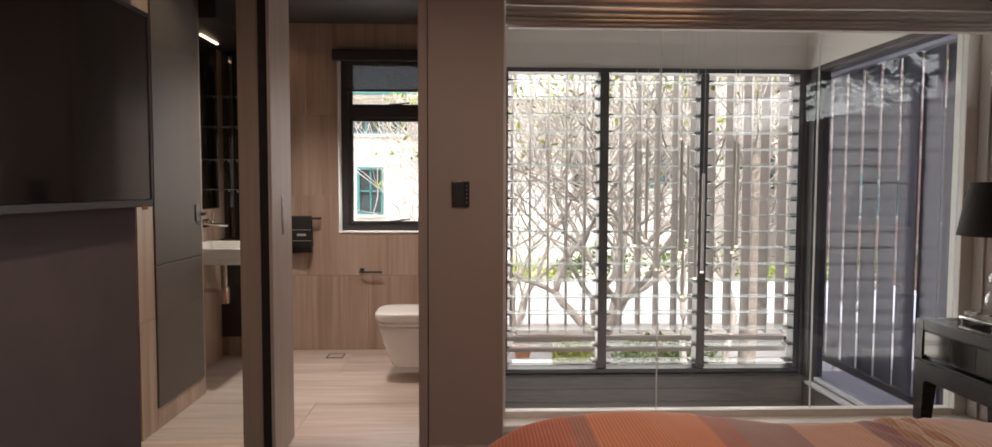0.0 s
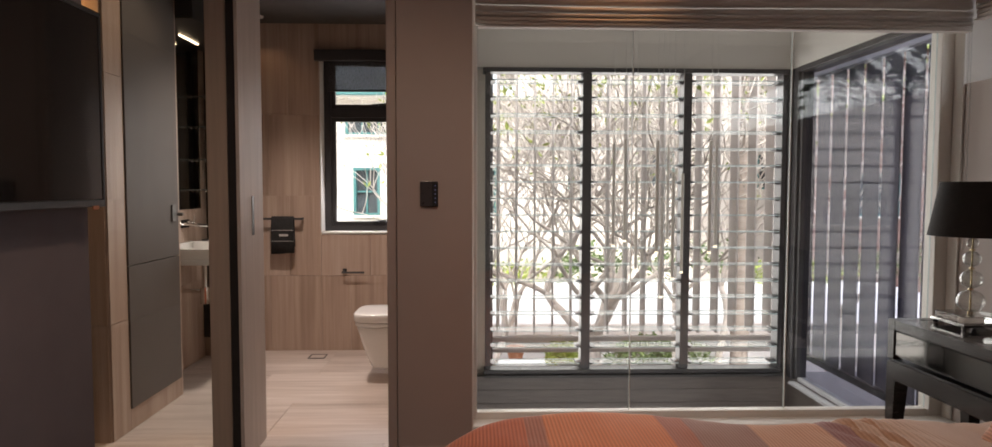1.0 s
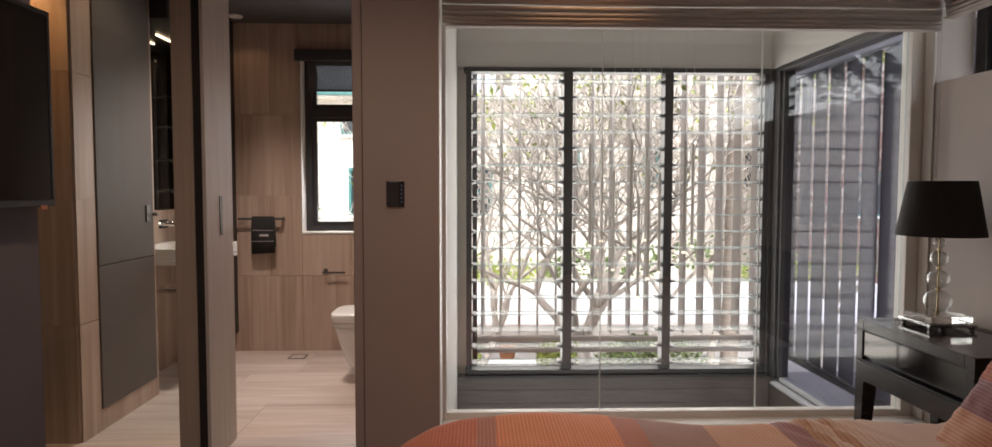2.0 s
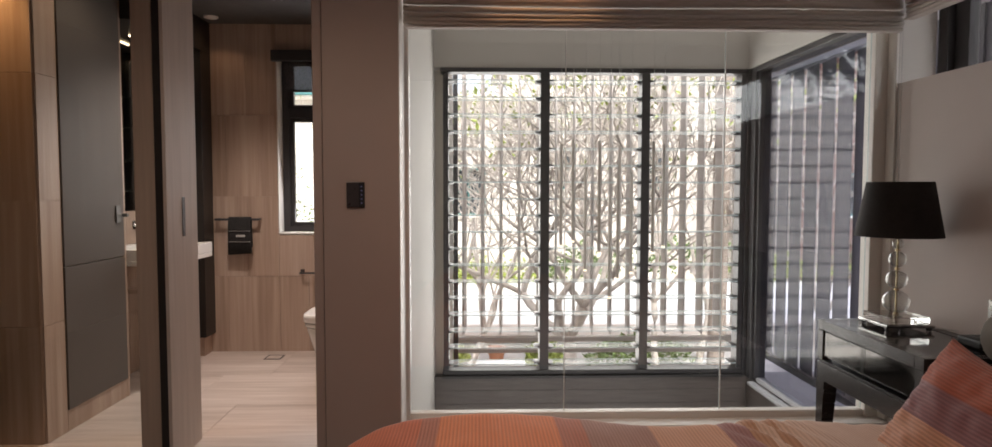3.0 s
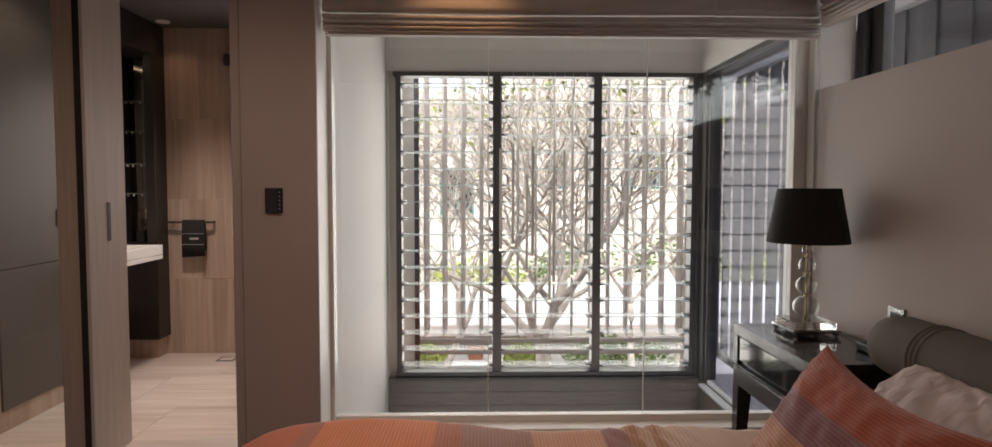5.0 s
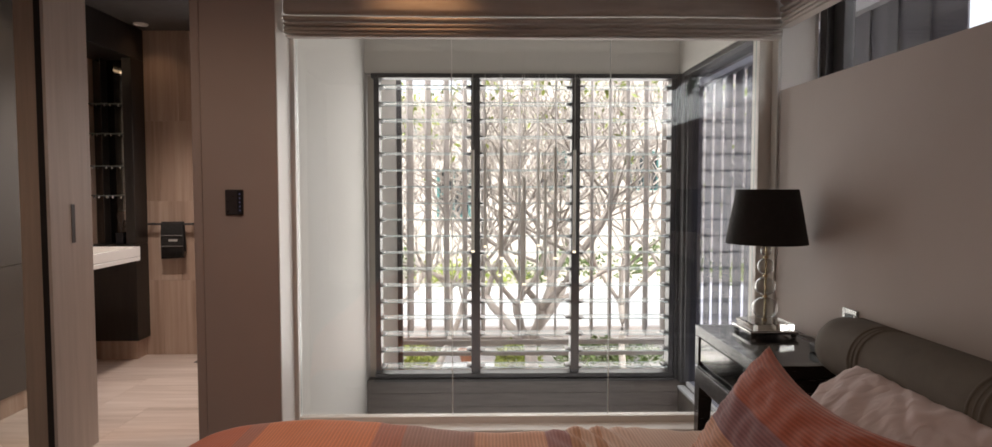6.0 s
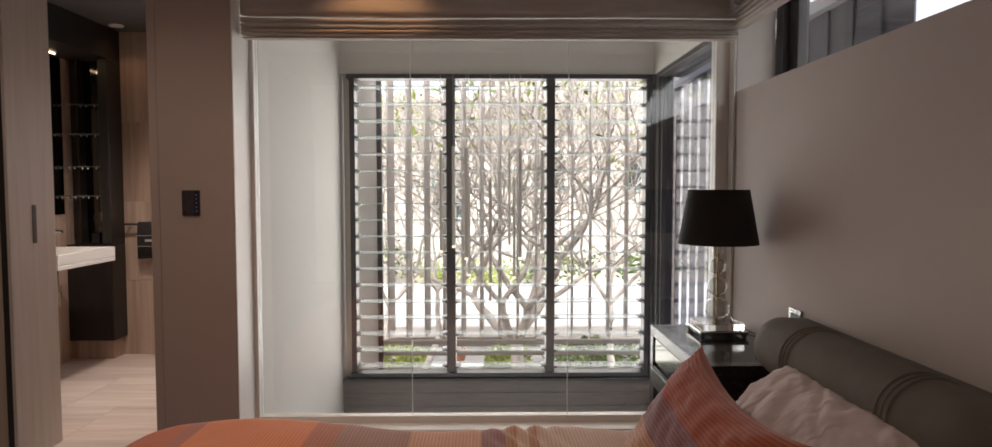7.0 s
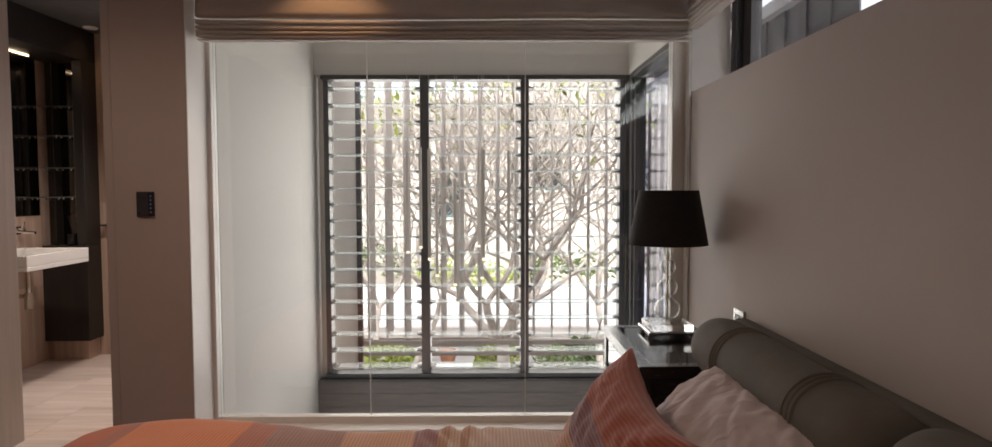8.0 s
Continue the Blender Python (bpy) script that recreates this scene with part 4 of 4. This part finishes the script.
bed = thing("bed", pose(0, 0, 0), "wide bed with a suede headboard and dark base", "bed")
part("base", slab(0.10, 2.34, 0.42, 2.17, 0.0, 0.20, bevel=0.01), M["bolster"], bed)
part("mattress", slab(0.08, 2.32, 0.42, 2.16, 0.201, 0.42, bevel=0.04, seg=3), M["sheet"], bed)
part("headboard", slab(2.352, XW - 0.004, 0.35, 2.315, 0.0, 0.80, bevel=0.018, seg=3), M["bolster"], bed)
tagged(part("bed_cover", cover_mesh(), M["cover"], smooth=True), "rumpled bedcover in orange, rust, mauve and beige bands", "bedcover")


def pillow_mesh(w, h, d, seed, n=64, wrinkle=1.0, sag=0.0):
    """A stuffed pillow lying in local x (width) and y (height), puffed along z, with pointed corners and soft creases."""
    bm = bmesh.new()
    sides = []
    base = {}
    for s in (1, -1):
        g = []
        for i in range(n + 1):
            row = []
            for j in range(n + 1):
                u, v = 2 * i / n - 1, 2 * j / n - 1
                px = u * w / 2 * (1 - 0.07 * (1 - abs(v) ** 2) * abs(u) ** 3)
                py = v * h / 2 * (1 - 0.09 * (1 - abs(u) ** 2) * abs(v) ** 3)
                py -= sag * (1 - u * u) * ((v + 1) / 2) ** 2
                puff = max(0.0, (1 - u ** 4) * (1 - v ** 4)) ** 0.62
                crease = wrinkle * 0.006 * abs(noise.noise((px * 8 + py * 14 + seed, py * 5 - px * 3, s))) + 0.010 * noise.noise((px * 9 + seed, py * 6, s * 3)) + 0.006 * noise.noise((px * 20, py * 24 + seed, s))
                edge = min(1 - abs(u), 1 - abs(v))
                gather = 0.006 * math.sin(34 * (u + v) + seed) * math.exp(-edge * 7) * (edge > 0)
                z = s * (d / 2 * puff) + (crease + gather) * min(1, edge * 6)
                if s == -1 and (i in (0, n) or j in (0, n)):
                    row.append(sides[0][i][j])
                else:
                    row.append(bm.verts.new((px, py, z)))
                    base[row[-1]] = (px + w / 2, v * h / 2 + h / 2)
            g.append(row)
        sides.append(g)
    for s, g in enumerate(sides):
        for i in range(n):
            for j in range(n):
                q = (g[i][j], g[i + 1][j], g[i + 1][j + 1], g[i][j + 1])
                bm.faces.new(q if s == 0 else tuple(reversed(q)))
    add_uv(bm, lambda v: base[v])
    return bm


# a pillow leans against the bolster: local x along the bed's width, local y up its lean
def leaning(x, y, z, lean, turn=0):
    return Matrix.Translation((x, y, z)) @ pose(0, 0, 0, 0, 0, -90 + turn) @ pose(0, 0, 0, lean, 0, 0)


ob = part("pillow", pillow_mesh(0.74, 0.47, 0.16, 2, wrinkle=1.4, sag=0.03), M["pillowcase"], smooth=True)
ob.matrix_world = leaning(1.778, 1.61, 0.570, 57, 0) @ pose(0, 0, 0, 0, 0, -2.5)
tagged(ob, "plump rust and peach banded pillow leaning on another", "pillow", "pillows on the bed")
ob = part("pillow", pillow_mesh(0.72, 0.46, 0.14, 7, wrinkle=5.5), M["sheet"], smooth=True)
ob.matrix_world = leaning(2.02, 1.61, 0.588, 37, 0)
tagged(ob, "creased blush grey pillow behind the banded one", "pillow", "pillows on the bed")

for y0, y1, bz in ((1.165, 2.205, 0.733), (0.08, 1.12, 0.752)):
    bo = thing("bolster", pose(2.255, (y0 + y1) / 2, bz), "olive-grey suede bolster with piped seams", "bolster", "bolsters at the headboard")
    half = (y1 - y0) / 2
    bm = lathe([(0.0005, -half), (0.05, -half + 0.002), (0.08, -half + 0.014), (0.097, -half + 0.04), (0.103, -half + 0.09), (0.1035, -0.2), (0.1035, 0.2),
                (0.103, half - 0.09), (0.097, half - 0.04), (0.08, half - 0.014), (0.05, half - 0.002), (0.0005, half)], 56)
    bmesh.ops.rotate(bm, verts=bm.verts, matrix=Matrix.Rotation(radians(90), 3, "X"))
    for v in bm.verts:
        v.co += v.normal * 0.004 * noise.noise((v.co.x * 9, v.co.y * 7, v.co.z * 9))
    part("body", bm, M["bolster"], bo, smooth=True)
    for sgn in (-1, 1):
        for off, thick in ((0.250, 0.0055), (0.272, 0.004), (0.294, 0.0055)):
            bm = lathe([(0.1035 + thick * math.sin(a), thick * math.cos(a)) for a in [2 * math.pi * i / 8 for i in range(9)]], 56)
            bmesh.ops.rotate(bm, verts=bm.verts, matrix=Matrix.Rotation(radians(90), 3, "X"))
            bmesh.ops.translate(bm, verts=bm.verts, vec=(0, sgn * (half - off), 0))
            part("piping", bm, M["bolster"], bo, smooth=True)


# ---- nightstand ----
ns = thing("nightstand", pose(1.99, 2.20, 0), "black lacquered nightstand with mirrored drawer and tapered legs", "nightstand")
W, D = 0.40, 0.70
bm = bmesh.new()
for a in ((0, W, 0, 0.05), (0, W, D - 0.05, D), (0, 0.05, 0.05, D - 0.05), (W - 0.05, W, 0.05, D - 0.05)):
    box(bm, a[0], a[1], a[2], a[3], 0.608, 0.652, bevel=0.002)
part("top_frame", bm, M["lacquer"], ns)
part("top_glass", slab(0.051, W - 0.051, 0.051, D - 0.051, 0.635, 0.6505), M["black_glass"], ns, "inset black glass top")
for a in ((0.0, 0.045, 0.0, 0.045), (0.0, 0.045, D - 0.045, D), (W - 0.045, W, 0.0, 0.045), (W - 0.045, W, D - 0.045, D)):
    part("post", slab(*a, 0.475, 0.607, bevel=0.002), M["lacquer"], ns)
dr = part("drawer", slab(0.012, W - 0.01, 0.046, D - 0.046, 0.49, 0.604), M["lacquer"], ns)
for a in ((0.050, 0.348), (0.352, 0.650)):
    part("mirror_front", slab(0.006, 0.0115, *a, 0.500, 0.600), M["mirror"], dr, "bevelled mirror drawer front")
part("end_panel", slab(0.046, W - 0.046, 0.004, 0.012, 0.478, 0.606), M["lacquer"], ns)
part("shadow_rail", slab(0.008, W - 0.008, 0.008, D - 0.008, 0.465, 0.474), M["black_plastic"], ns)
part("apron", slab(0.0, W, 0.0, D, 0.385, 0.464, bevel=0.003), M["lacquer"], ns)
for x, sx in ((0.0, 1), (W, -1)):
    for y, sy in ((0.0, 1), (D, -1)):
        bm = bmesh.new()
        top, bot = 0.062, 0.040
        a = [bm.verts.new((x + sx * p, y + sy * q, 0.384)) for p, q in ((0, 0), (top, 0), (top, top), (0, top))]
        b = [bm.verts.new((x + sx * p, y + sy * q, 0.0)) for p, q in ((0, 0), (bot, 0), (bot, bot), (0, bot))]
        bm.faces.new(a), bm.faces.new(b)
        for i in range(4):
            bm.faces.new((a[i], a[(i + 1) % 4], b[(i + 1) % 4], b[i]))
        bmesh.ops.recalc_face_normals(bm, faces=bm.faces)
        part("leg", bm, M["lacquer"], ns)

la = thing("table_lamp", pose(2.225, 2.72, 0.652), "table lamp of stacked crystal balls with a black drum shade", "lamp")
bs = part("base", slab(-0.10, 0.10, -0.10, 0.10, 0.014, 0.026, bevel=0.002), M["chrome"], la, "chrome tray base")
for x in (-0.085, 0.085):
    for y in (-0.085, 0.085):
        part("foot", tube((x, y, 0.001), (x, y, 0.014), 0.011, 0.012, 12), M["chrome"], bs)
part("block", slab(-0.088, 0.088, -0.088, 0.088, 0.027, 0.055, bevel=0.004), M["crystal"], la, "clear acrylic block")
for zc, r, h in ((0.108, 0.053, 0.047), (0.200, 0.042, 0.039), (0.285, 0.034, 0.033), (0.350, 0.022, 0.021)):
    prof = [(r * math.sin(math.pi * i / 18), -h * math.cos(math.pi * i / 18)) for i in range(19)]
    ob = part("ball", lathe([(max(p, 0.0005), zc + q) for p, q in prof], 36), M["ball"], la, "clear crystal ball", smooth=True)
for zc in (0.058, 0.158, 0.245, 0.3235, 0.3745):
    part("collar", tube((0, 0, zc - 0.003), (0, 0, zc + 0.003), 0.010, seg=18), M["brass"], la)
part("stem", tube((0, 0, 0.056), (0, 0, 0.60), 0.0035, seg=10), M["brass"], la)
part("shade", lathe([(0.164, 0.381), (0.1235, 0.608), (0.1215, 0.608), (0.162, 0.381), (0.164, 0.381)], 64), M["shade"], la, smooth=False)
for a in (0, 2.094, 4.189):
    part("spider", tube((0, 0, 0.598), (0.121 * math.cos(a), 0.121 * math.sin(a), 0.600), 0.002, seg=6), M["brass"], la)
t = thing("alarm_clock", pose(2.31, 2.36, 0.652), "small black clock radio on the nightstand", "clock")
part("body", slab(-0.045, 0.06, -0.06, 0.06, 0.0, 0.035, bevel=0.008), M["black_plastic"], t)
for i in range(4):
    part("button", slab(-0.03 + 0.02 * i, -0.018 + 0.02 * i, -0.03, 0.03, 0.035, 0.039), M["black_plastic"], t)
t = thing("lamp_cable", pose(2.33, 2.72, 0.656), "thin clear lamp cable", "cable")
part("cable", tube((0, 0, 0), (0.075, -0.12, 0.002), 0.0025, seg=6), M["cord"], t)

t = thing("ledge_box", pose(2.80, 4.62, -0.46), "small white box on the outer ledge", "box")
part("body", slab(-0.08, 0.08, -0.10, 0.10, 0.0, 0.07, bevel=0.006), M["white"], t)
part("lid", slab(-0.085, 0.085, -0.105, 0.105, 0.071, 0.083, bevel=0.004), M["white"], t)


# ---- outside ----
structure("ground", slab(-300, 300, -300, 700, -3.3, -3.0), M["paving"], "pale paved ground of the garden", "ground")
structure("garden_terrace", slab(-9.0, 6.15, 8.9, 11.4, -3.0, -1.55), M["paving"], "raised terrace of pale garden paving", "terrace")
t = thing("carport_roof", pose(0, 0, 0), "flat white metal roof below the window", "roof")
part("deck", slab(-9.0, 10.5, 11.6, 17.0, -1.30, -1.18), M["roof_white"], t)
part("gutter", slab(-9.0, 10.5, 11.48, 11.59, -1.36, -1.17, bevel=0.01), M["fin"], t)
for x in (-5.0, 0.5, 5.0, 10.0):
    part("post", slab(x - 0.06, x + 0.06, 11.7, 11.82, -3.0, -1.30), M["fin"], t)


def house(name, m, w, h, wins, label, material):
    """A rendered house front with real window openings, sashes and a hipped roof edge."""
    t = thing(name, m, label, "house")
    xs = sorted({0.0, w, *[a for wi in wins for a in (wi[0], wi[0] + wi[2])]})
    bm = bmesh.new()
    for x0, x1 in zip(xs, xs[1:]):
        zs = [-0.0]
        holes = sorted((wi[1], wi[1] + wi[3]) for wi in wins if wi[0] <= x0 + 1e-6 and wi[0] + wi[2] >= x1 - 1e-6)
        z = 0.0
        for a, b in holes:
            box(bm, x0, x1, 0, 0.3, z, a)
            z = b
        box(bm, x0, x1, 0, 0.3, z, h)
    part("wall", bm, material, t)
    part("roof", slab(-0.5, w + 0.5, -0.5, 6.0, h, h + 0.14, bevel=0.02), material, t)
    part("fascia", slab(-0.5, w * 0.6, -0.56, -0.505, h + 0.05, h + 0.13, bevel=0.01), M["teal"], t, "teal painted fascia")
    for x, z, ww, hh, cols, rws in wins:
        f = 0.07
        bm = bmesh.new()
        for a in ((x, x + ww, z, z + f), (x, x + ww, z + hh - f, z + hh), (x, x + f, z + f, z + hh - f), (x + ww - f, x + ww, z + f, z + hh - f)):
            box(bm, a[0], a[1], -0.05, 0.10, a[2], a[3])
        for c in range(1, cols):
            q = x + ww * c / cols
            box(bm, q - 0.02, q + 0.02, 0.0, 0.08, z + f, z + hh - f)
        for c in range(1, rws):
            q = z + hh * c / rws
            box(bm, x + f, x + ww - f, 0.0, 0.08, q - 0.02, q + 0.02)
        wd = part("window", bm, M["teal"], t, "teal timber sash window")
        part("pane", slab(x + f, x + ww - f, 0.085, 0.095, z + f, z + hh - f), M["dark_pane"], wd)
        part("sill", slab(x - 0.05, x + ww + 0.05, -0.10, -0.052, z - 0.05, z + 0.01), M["render_wall"], wd)
    return t


house("house", pose(-7.6, 17.6, -3.0), 10.2, 6.55, [(4.5, 3.5, 0.70, 1.27, 2, 2), (4.3, 5.62, 2.6, 0.5, 6, 1), (7.4, 3.5, 0.9, 1.27, 2, 2), (1.0, 3.5, 0.9, 1.27, 2, 2)], "pale rendered house with teal timber windows", M["render_wall"])
# the second, tall pale house is an added backdrop hiding the sky's dark horizon
house("house", pose(1.6, 25.0, -3.0), 13.0, 9.0, [(1.5, 4.2, 1.1, 1.5, 2, 2), (5.0, 4.2, 1.1, 1.5, 2, 2), (8.8, 4.2, 1.1, 1.5, 2, 2)], "tall pale rendered backdrop house added behind the trees", M["render_wall"])
house("house", pose(10.2, 20.0, -3.0, 0, 0, -12), 13.0, 8.4, [(1.5, 3.4, 1.2, 1.3, 2, 1), (4.5, 3.4, 1.2, 1.3, 2, 1)], "brown brick neighbouring house", M["brick_far"])


def limb(bm, pts, radii, seg=8):
    rings = []
    for i, (p, r) in enumerate(zip(pts, radii)):
        d = (pts[min(i + 1, len(pts) - 1)] - pts[max(i - 1, 0)]).normalized()
        q = d.to_track_quat("Z", "Y").to_matrix()
        rings.append([bm.verts.new(p + q @ Vector((r * math.cos(2 * math.pi * k / seg), r * math.sin(2 * math.pi * k / seg), 0))) for k in range(seg)])
    for a, b in zip(rings, rings[1:]):
        for k in range(seg):
            bm.faces.new((a[k], a[(k + 1) % seg], b[(k + 1) % seg], b[k]))
    bm.faces.new(rings[-1])


def leaf_quad(bm, at, way, size, rnd):
    side = way.cross(Vector((rnd.uniform(-1, 1), rnd.uniform(-1, 1), rnd.uniform(-1, 1)))).normalized()
    nrm = way.cross(side).normalized()
    a, b, c = at, at + way * size * 0.5 + side * size * 0.2 + nrm * size * 0.05, at + way * size
    d = at + way * size * 0.5 - side * size * 0.2 + nrm * size * 0.05
    bm.faces.new([bm.verts.new(v) for v in (a, b, c, d)])


def frangipani(m, seed, trunk, label, spread=1.0, lean=(0, 0, 0), girth=0.055, boughs=4):
    """A nearly bare, forking tree: thick pale limbs that divide again and again, with few young leaves at the tips."""
    rnd = random.Random(seed)
    t = thing("tree", m, label, "tree", "garden trees")
    wood, leaves = bmesh.new(), bmesh.new()
    lengths = [trunk, 0.8, 0.8, 0.72, 0.64, 0.55, 0.45]

    def grow(p, way, r, level):
        pts, radii = [p], [r]
        n = 5 if level < 4 else 3
        cur = way.copy()
        length = lengths[level] * rnd.uniform(0.75, 1.25)
        for i in range(n):
            cur = (cur + Vector((rnd.uniform(-0.24, 0.24), rnd.uniform(-0.24, 0.24), rnd.uniform(-0.06, 0.16)))).normalized()
            pts.append(pts[-1] + cur * length / n)
            radii.append(r * (1 - 0.18 * (i + 1) / n))
        limb(wood, pts, radii, 8 if level < 3 else 5)
        tip, tr = pts[-1], radii[-1]
        if level == 6:
            for _ in range(rnd.choice((0, 0, 1, 1, 2))):
                w = (cur + Vector((rnd.uniform(-1, 1), rnd.uniform(-1, 1), rnd.uniform(-0.4, 0.6)))).normalized()
                leaf_quad(leaves, tip, w, rnd.uniform(0.06, 0.13), rnd)
            return
        kids = boughs if level == 0 else rnd.choice((2, 2, 3, 3) if level < 4 else (2, 2, 2, 3))
        base = rnd.uniform(0, 6.28)
        for k in range(kids):
            a = base + 6.283 * k / kids + rnd.uniform(-0.5, 0.5)
            out = Vector((math.cos(a), math.sin(a), 0)) * spread * rnd.uniform(0.5, 1.05)
            grow(tip, (cur + out + Vector((0, 0, 0.16))).normalized(), max(0.0065, tr * rnd.uniform(0.66, 0.82)), level + 1)

    grow(Vector((0, 0, 0)), (Vector((0, 0, 1)) + Vector(lean)).normalized(), girth, 0)
    part("trunk", wood, M["bark"], t, smooth=True)
    part("crown", leaves, M["leaf"], t, "sparse fresh green leaves")
    return t


frangipani(pose(1.76, 7.66, -3.0), 11, 2.45, "pale bare forking tree with low spreading limbs and young leaves", 1.35, (-0.04, 0, 0), 0.10, 5)
frangipani(pose(3.1, 9.4, -1.55, 0, 0, 70), 23, 0.95, "pale slender forking tree with sparse young leaves", 0.9, (0.04, 0, 0))
frangipani(pose(0.3, 9.3, -1.55, 0, 0, 140), 31, 1.0, "pale many-branched tree with sparse young leaves", 1.0, (-0.05, 0, 0))
frangipani(pose(-0.45, 10.9, -1.55, 0, 0, 200), 47, 0.9, "pale low forking tree with sparse young leaves", 1.0, (0.0, 0, 0))
frangipani(pose(5.2, 9.2, -1.55, 0, 0, 110), 83, 1.0, "pale forking tree beyond the side screen", 0.9, (0.0, 0, 0), 0.06)
frangipani(pose(4.0, 10.3, -1.55, 0, 0, 30), 53, 1.2, "pale upright forking tree with sparse young leaves", 0.8, (0.03, 0, 0), 0.06)
frangipani(pose(-0.55, 15.2, -3.0, 0, 0, 10), 71, 2.6, "thin twiggy tree in front of the neighbouring house", 0.42, (0.0, 0, 0), 0.05)


def palm(m, seed, trunk_h, label):
    rnd = random.Random(seed)
    t = thing("palm_tree", m, label, "tree")
    bm = bmesh.new()
    n = 26
    pts = [Vector((0.10 * math.sin(i / n * 2), 0, trunk_h * i / n)) for i in range(n + 1)]
    limb(bm, pts, [0.115 + (0.012 if i % 2 else 0) - 0.02 * i / n for i in range(n + 1)], 14)
    part("trunk", bm, M["pale_bark"], t, smooth=True)
    bm = bmesh.new()
    for k in range(16):
        a = 6.283 * k / 16 + rnd.uniform(-0.1, 0.1)
        d = Vector((math.cos(a), math.sin(a), 0))
        up = rnd.uniform(0.1, 1.1)
        p = pts[-1].copy()
        for i in range(22):
            s = i / 21
            q = p + (d * 0.085 + Vector((0, 0, up * 0.09 - s * 0.17)))
            for sd in (-1, 1):
                w = (d.cross(Vector((0, 0, 1))) * sd + d * 0.7 + Vector((0, 0, -0.5))).normalized()
                leaf_quad(bm, q, w, 0.42 * (1 - 0.6 * s) + 0.08, rnd)
            p = q
    part("crown", bm, M["palm_leaf"], t)


palm(pose(3.6, 8.6, -3.0), 3, 9.0, "tall palm with a ringed trunk and drooping fronds")
palm(pose(6.4, -2.7, -3.0, 0, 0, 40), 19, 6.9, "taller palm with drooping fronds outside the clerestory")
palm(pose(4.5, -3.0, -3.0), 12, 6.0, "palm with drooping fronds outside the clerestory")


def shrub(name, m, sx, sy, sz, count, seed, material, label, leaf=0.09):
    rnd = random.Random(seed)
    bm = bmesh.new()
    for _ in range(count):
        a, b = rnd.uniform(0, 6.283), rnd.uniform(-0.3, 1)
        r = rnd.uniform(0.55, 1.0) * (1 + 0.3 * math.sin(a * 3 + seed))
        k = math.sqrt(max(0, 1 - b * b))
        at = Vector((sx * r * k * math.cos(a), sy * r * k * math.sin(a), sz * (0.35 + 0.65 * r * b)))
        leaf_quad(bm, at, Vector((rnd.uniform(-1, 1), rnd.uniform(-1, 1), rnd.uniform(-0.3, 1))).normalized(), leaf * rnd.uniform(0.7, 1.4), rnd)
    ob = part(name, bm, material)
    ob.matrix_world = m
    return tagged(ob, label, "shrub", "garden shrubs", "stuff")


shrub("shrub", pose(-0.15, 10.3, -1.55), 0.45, 0.4, 0.32, 1100, 1, M["leaf"], "bright green clipped garden shrub")
shrub("shrub", pose(1.55, 10.3, -1.55), 0.35, 0.35, 0.32, 900, 2, M["leaf"], "bright green clipped garden shrub")
shrub("shrub", pose(3.0, 10.4, -1.55), 0.8, 0.5, 0.35, 1500, 3, M["hedge"], "dense green garden shrub")
shrub("shrub", pose(-1.7, 10.4, -1.55), 0.7, 0.5, 0.35, 1300, 4, M["hedge"], "dense green garden shrub")
for i in range(8):
    shrub("hedge", pose(-7.0 + 2.6 * i, 16.9 + 0.2 * (i % 3), -1.3), 1.5, 0.6, 0.7 + 0.3 * (i % 3), 560, 10 + i, M["hedge"] if i % 3 else M["leaf"], "loose green hedge behind the white roof", 0.16)
shrub("shrub", pose(-3.7, 15.2, -3.0), 0.6, 0.5, 4.1, 2600, 31, M["hedge"], "tall grey-green garden shrub by the house", 0.10)
t = thing("planter", pose(0.78, 10.5, -1.55), "round terracotta garden pot", "plant pot")
part("pot", lathe([(0.001, 0.0), (0.10, 0.0), (0.145, 0.19), (0.16, 0.19), (0.16, 0.23), (0.135, 0.23), (0.13, 0.2), (0.001, 0.18)], 32), M["terracotta"], t, smooth=False)
t = thing("garden_bench", pose(0.78, 9.95, -1.55), "low pale garden bench", "bench")
part("seat", slab(-0.42, 0.42, -0.12, 0.12, 0.10, 0.14, bevel=0.01), M["roof_white"], t)
for x in (-0.34, 0.34):
    part("leg", slab(x - 0.03, x + 0.03, -0.1, 0.1, 0.0, 0.099), M["roof_white"], t)


# the neighbour's low clad wing beyond the side screen
t = thing("neighbour_house", pose(6.2, 0, 0), "slate mauve clad wing of a neighbouring house", "house")
part("wall", slab(0, 4.0, 3.4, 8.7, -3.0, 2.3), M["neighbour"], t)
part("capping", slab(-0.05, 4.05, 3.35, 8.75, 2.302, 2.40, bevel=0.01), M["fin"], t, "pale metal capping")
for i in range(18):
    part("batten", slab(-0.02, -0.001, 3.5 + 0.3 * i - 0.012, 3.5 + 0.3 * i + 0.012, -2.9, 2.29), M["neighbour"], t)
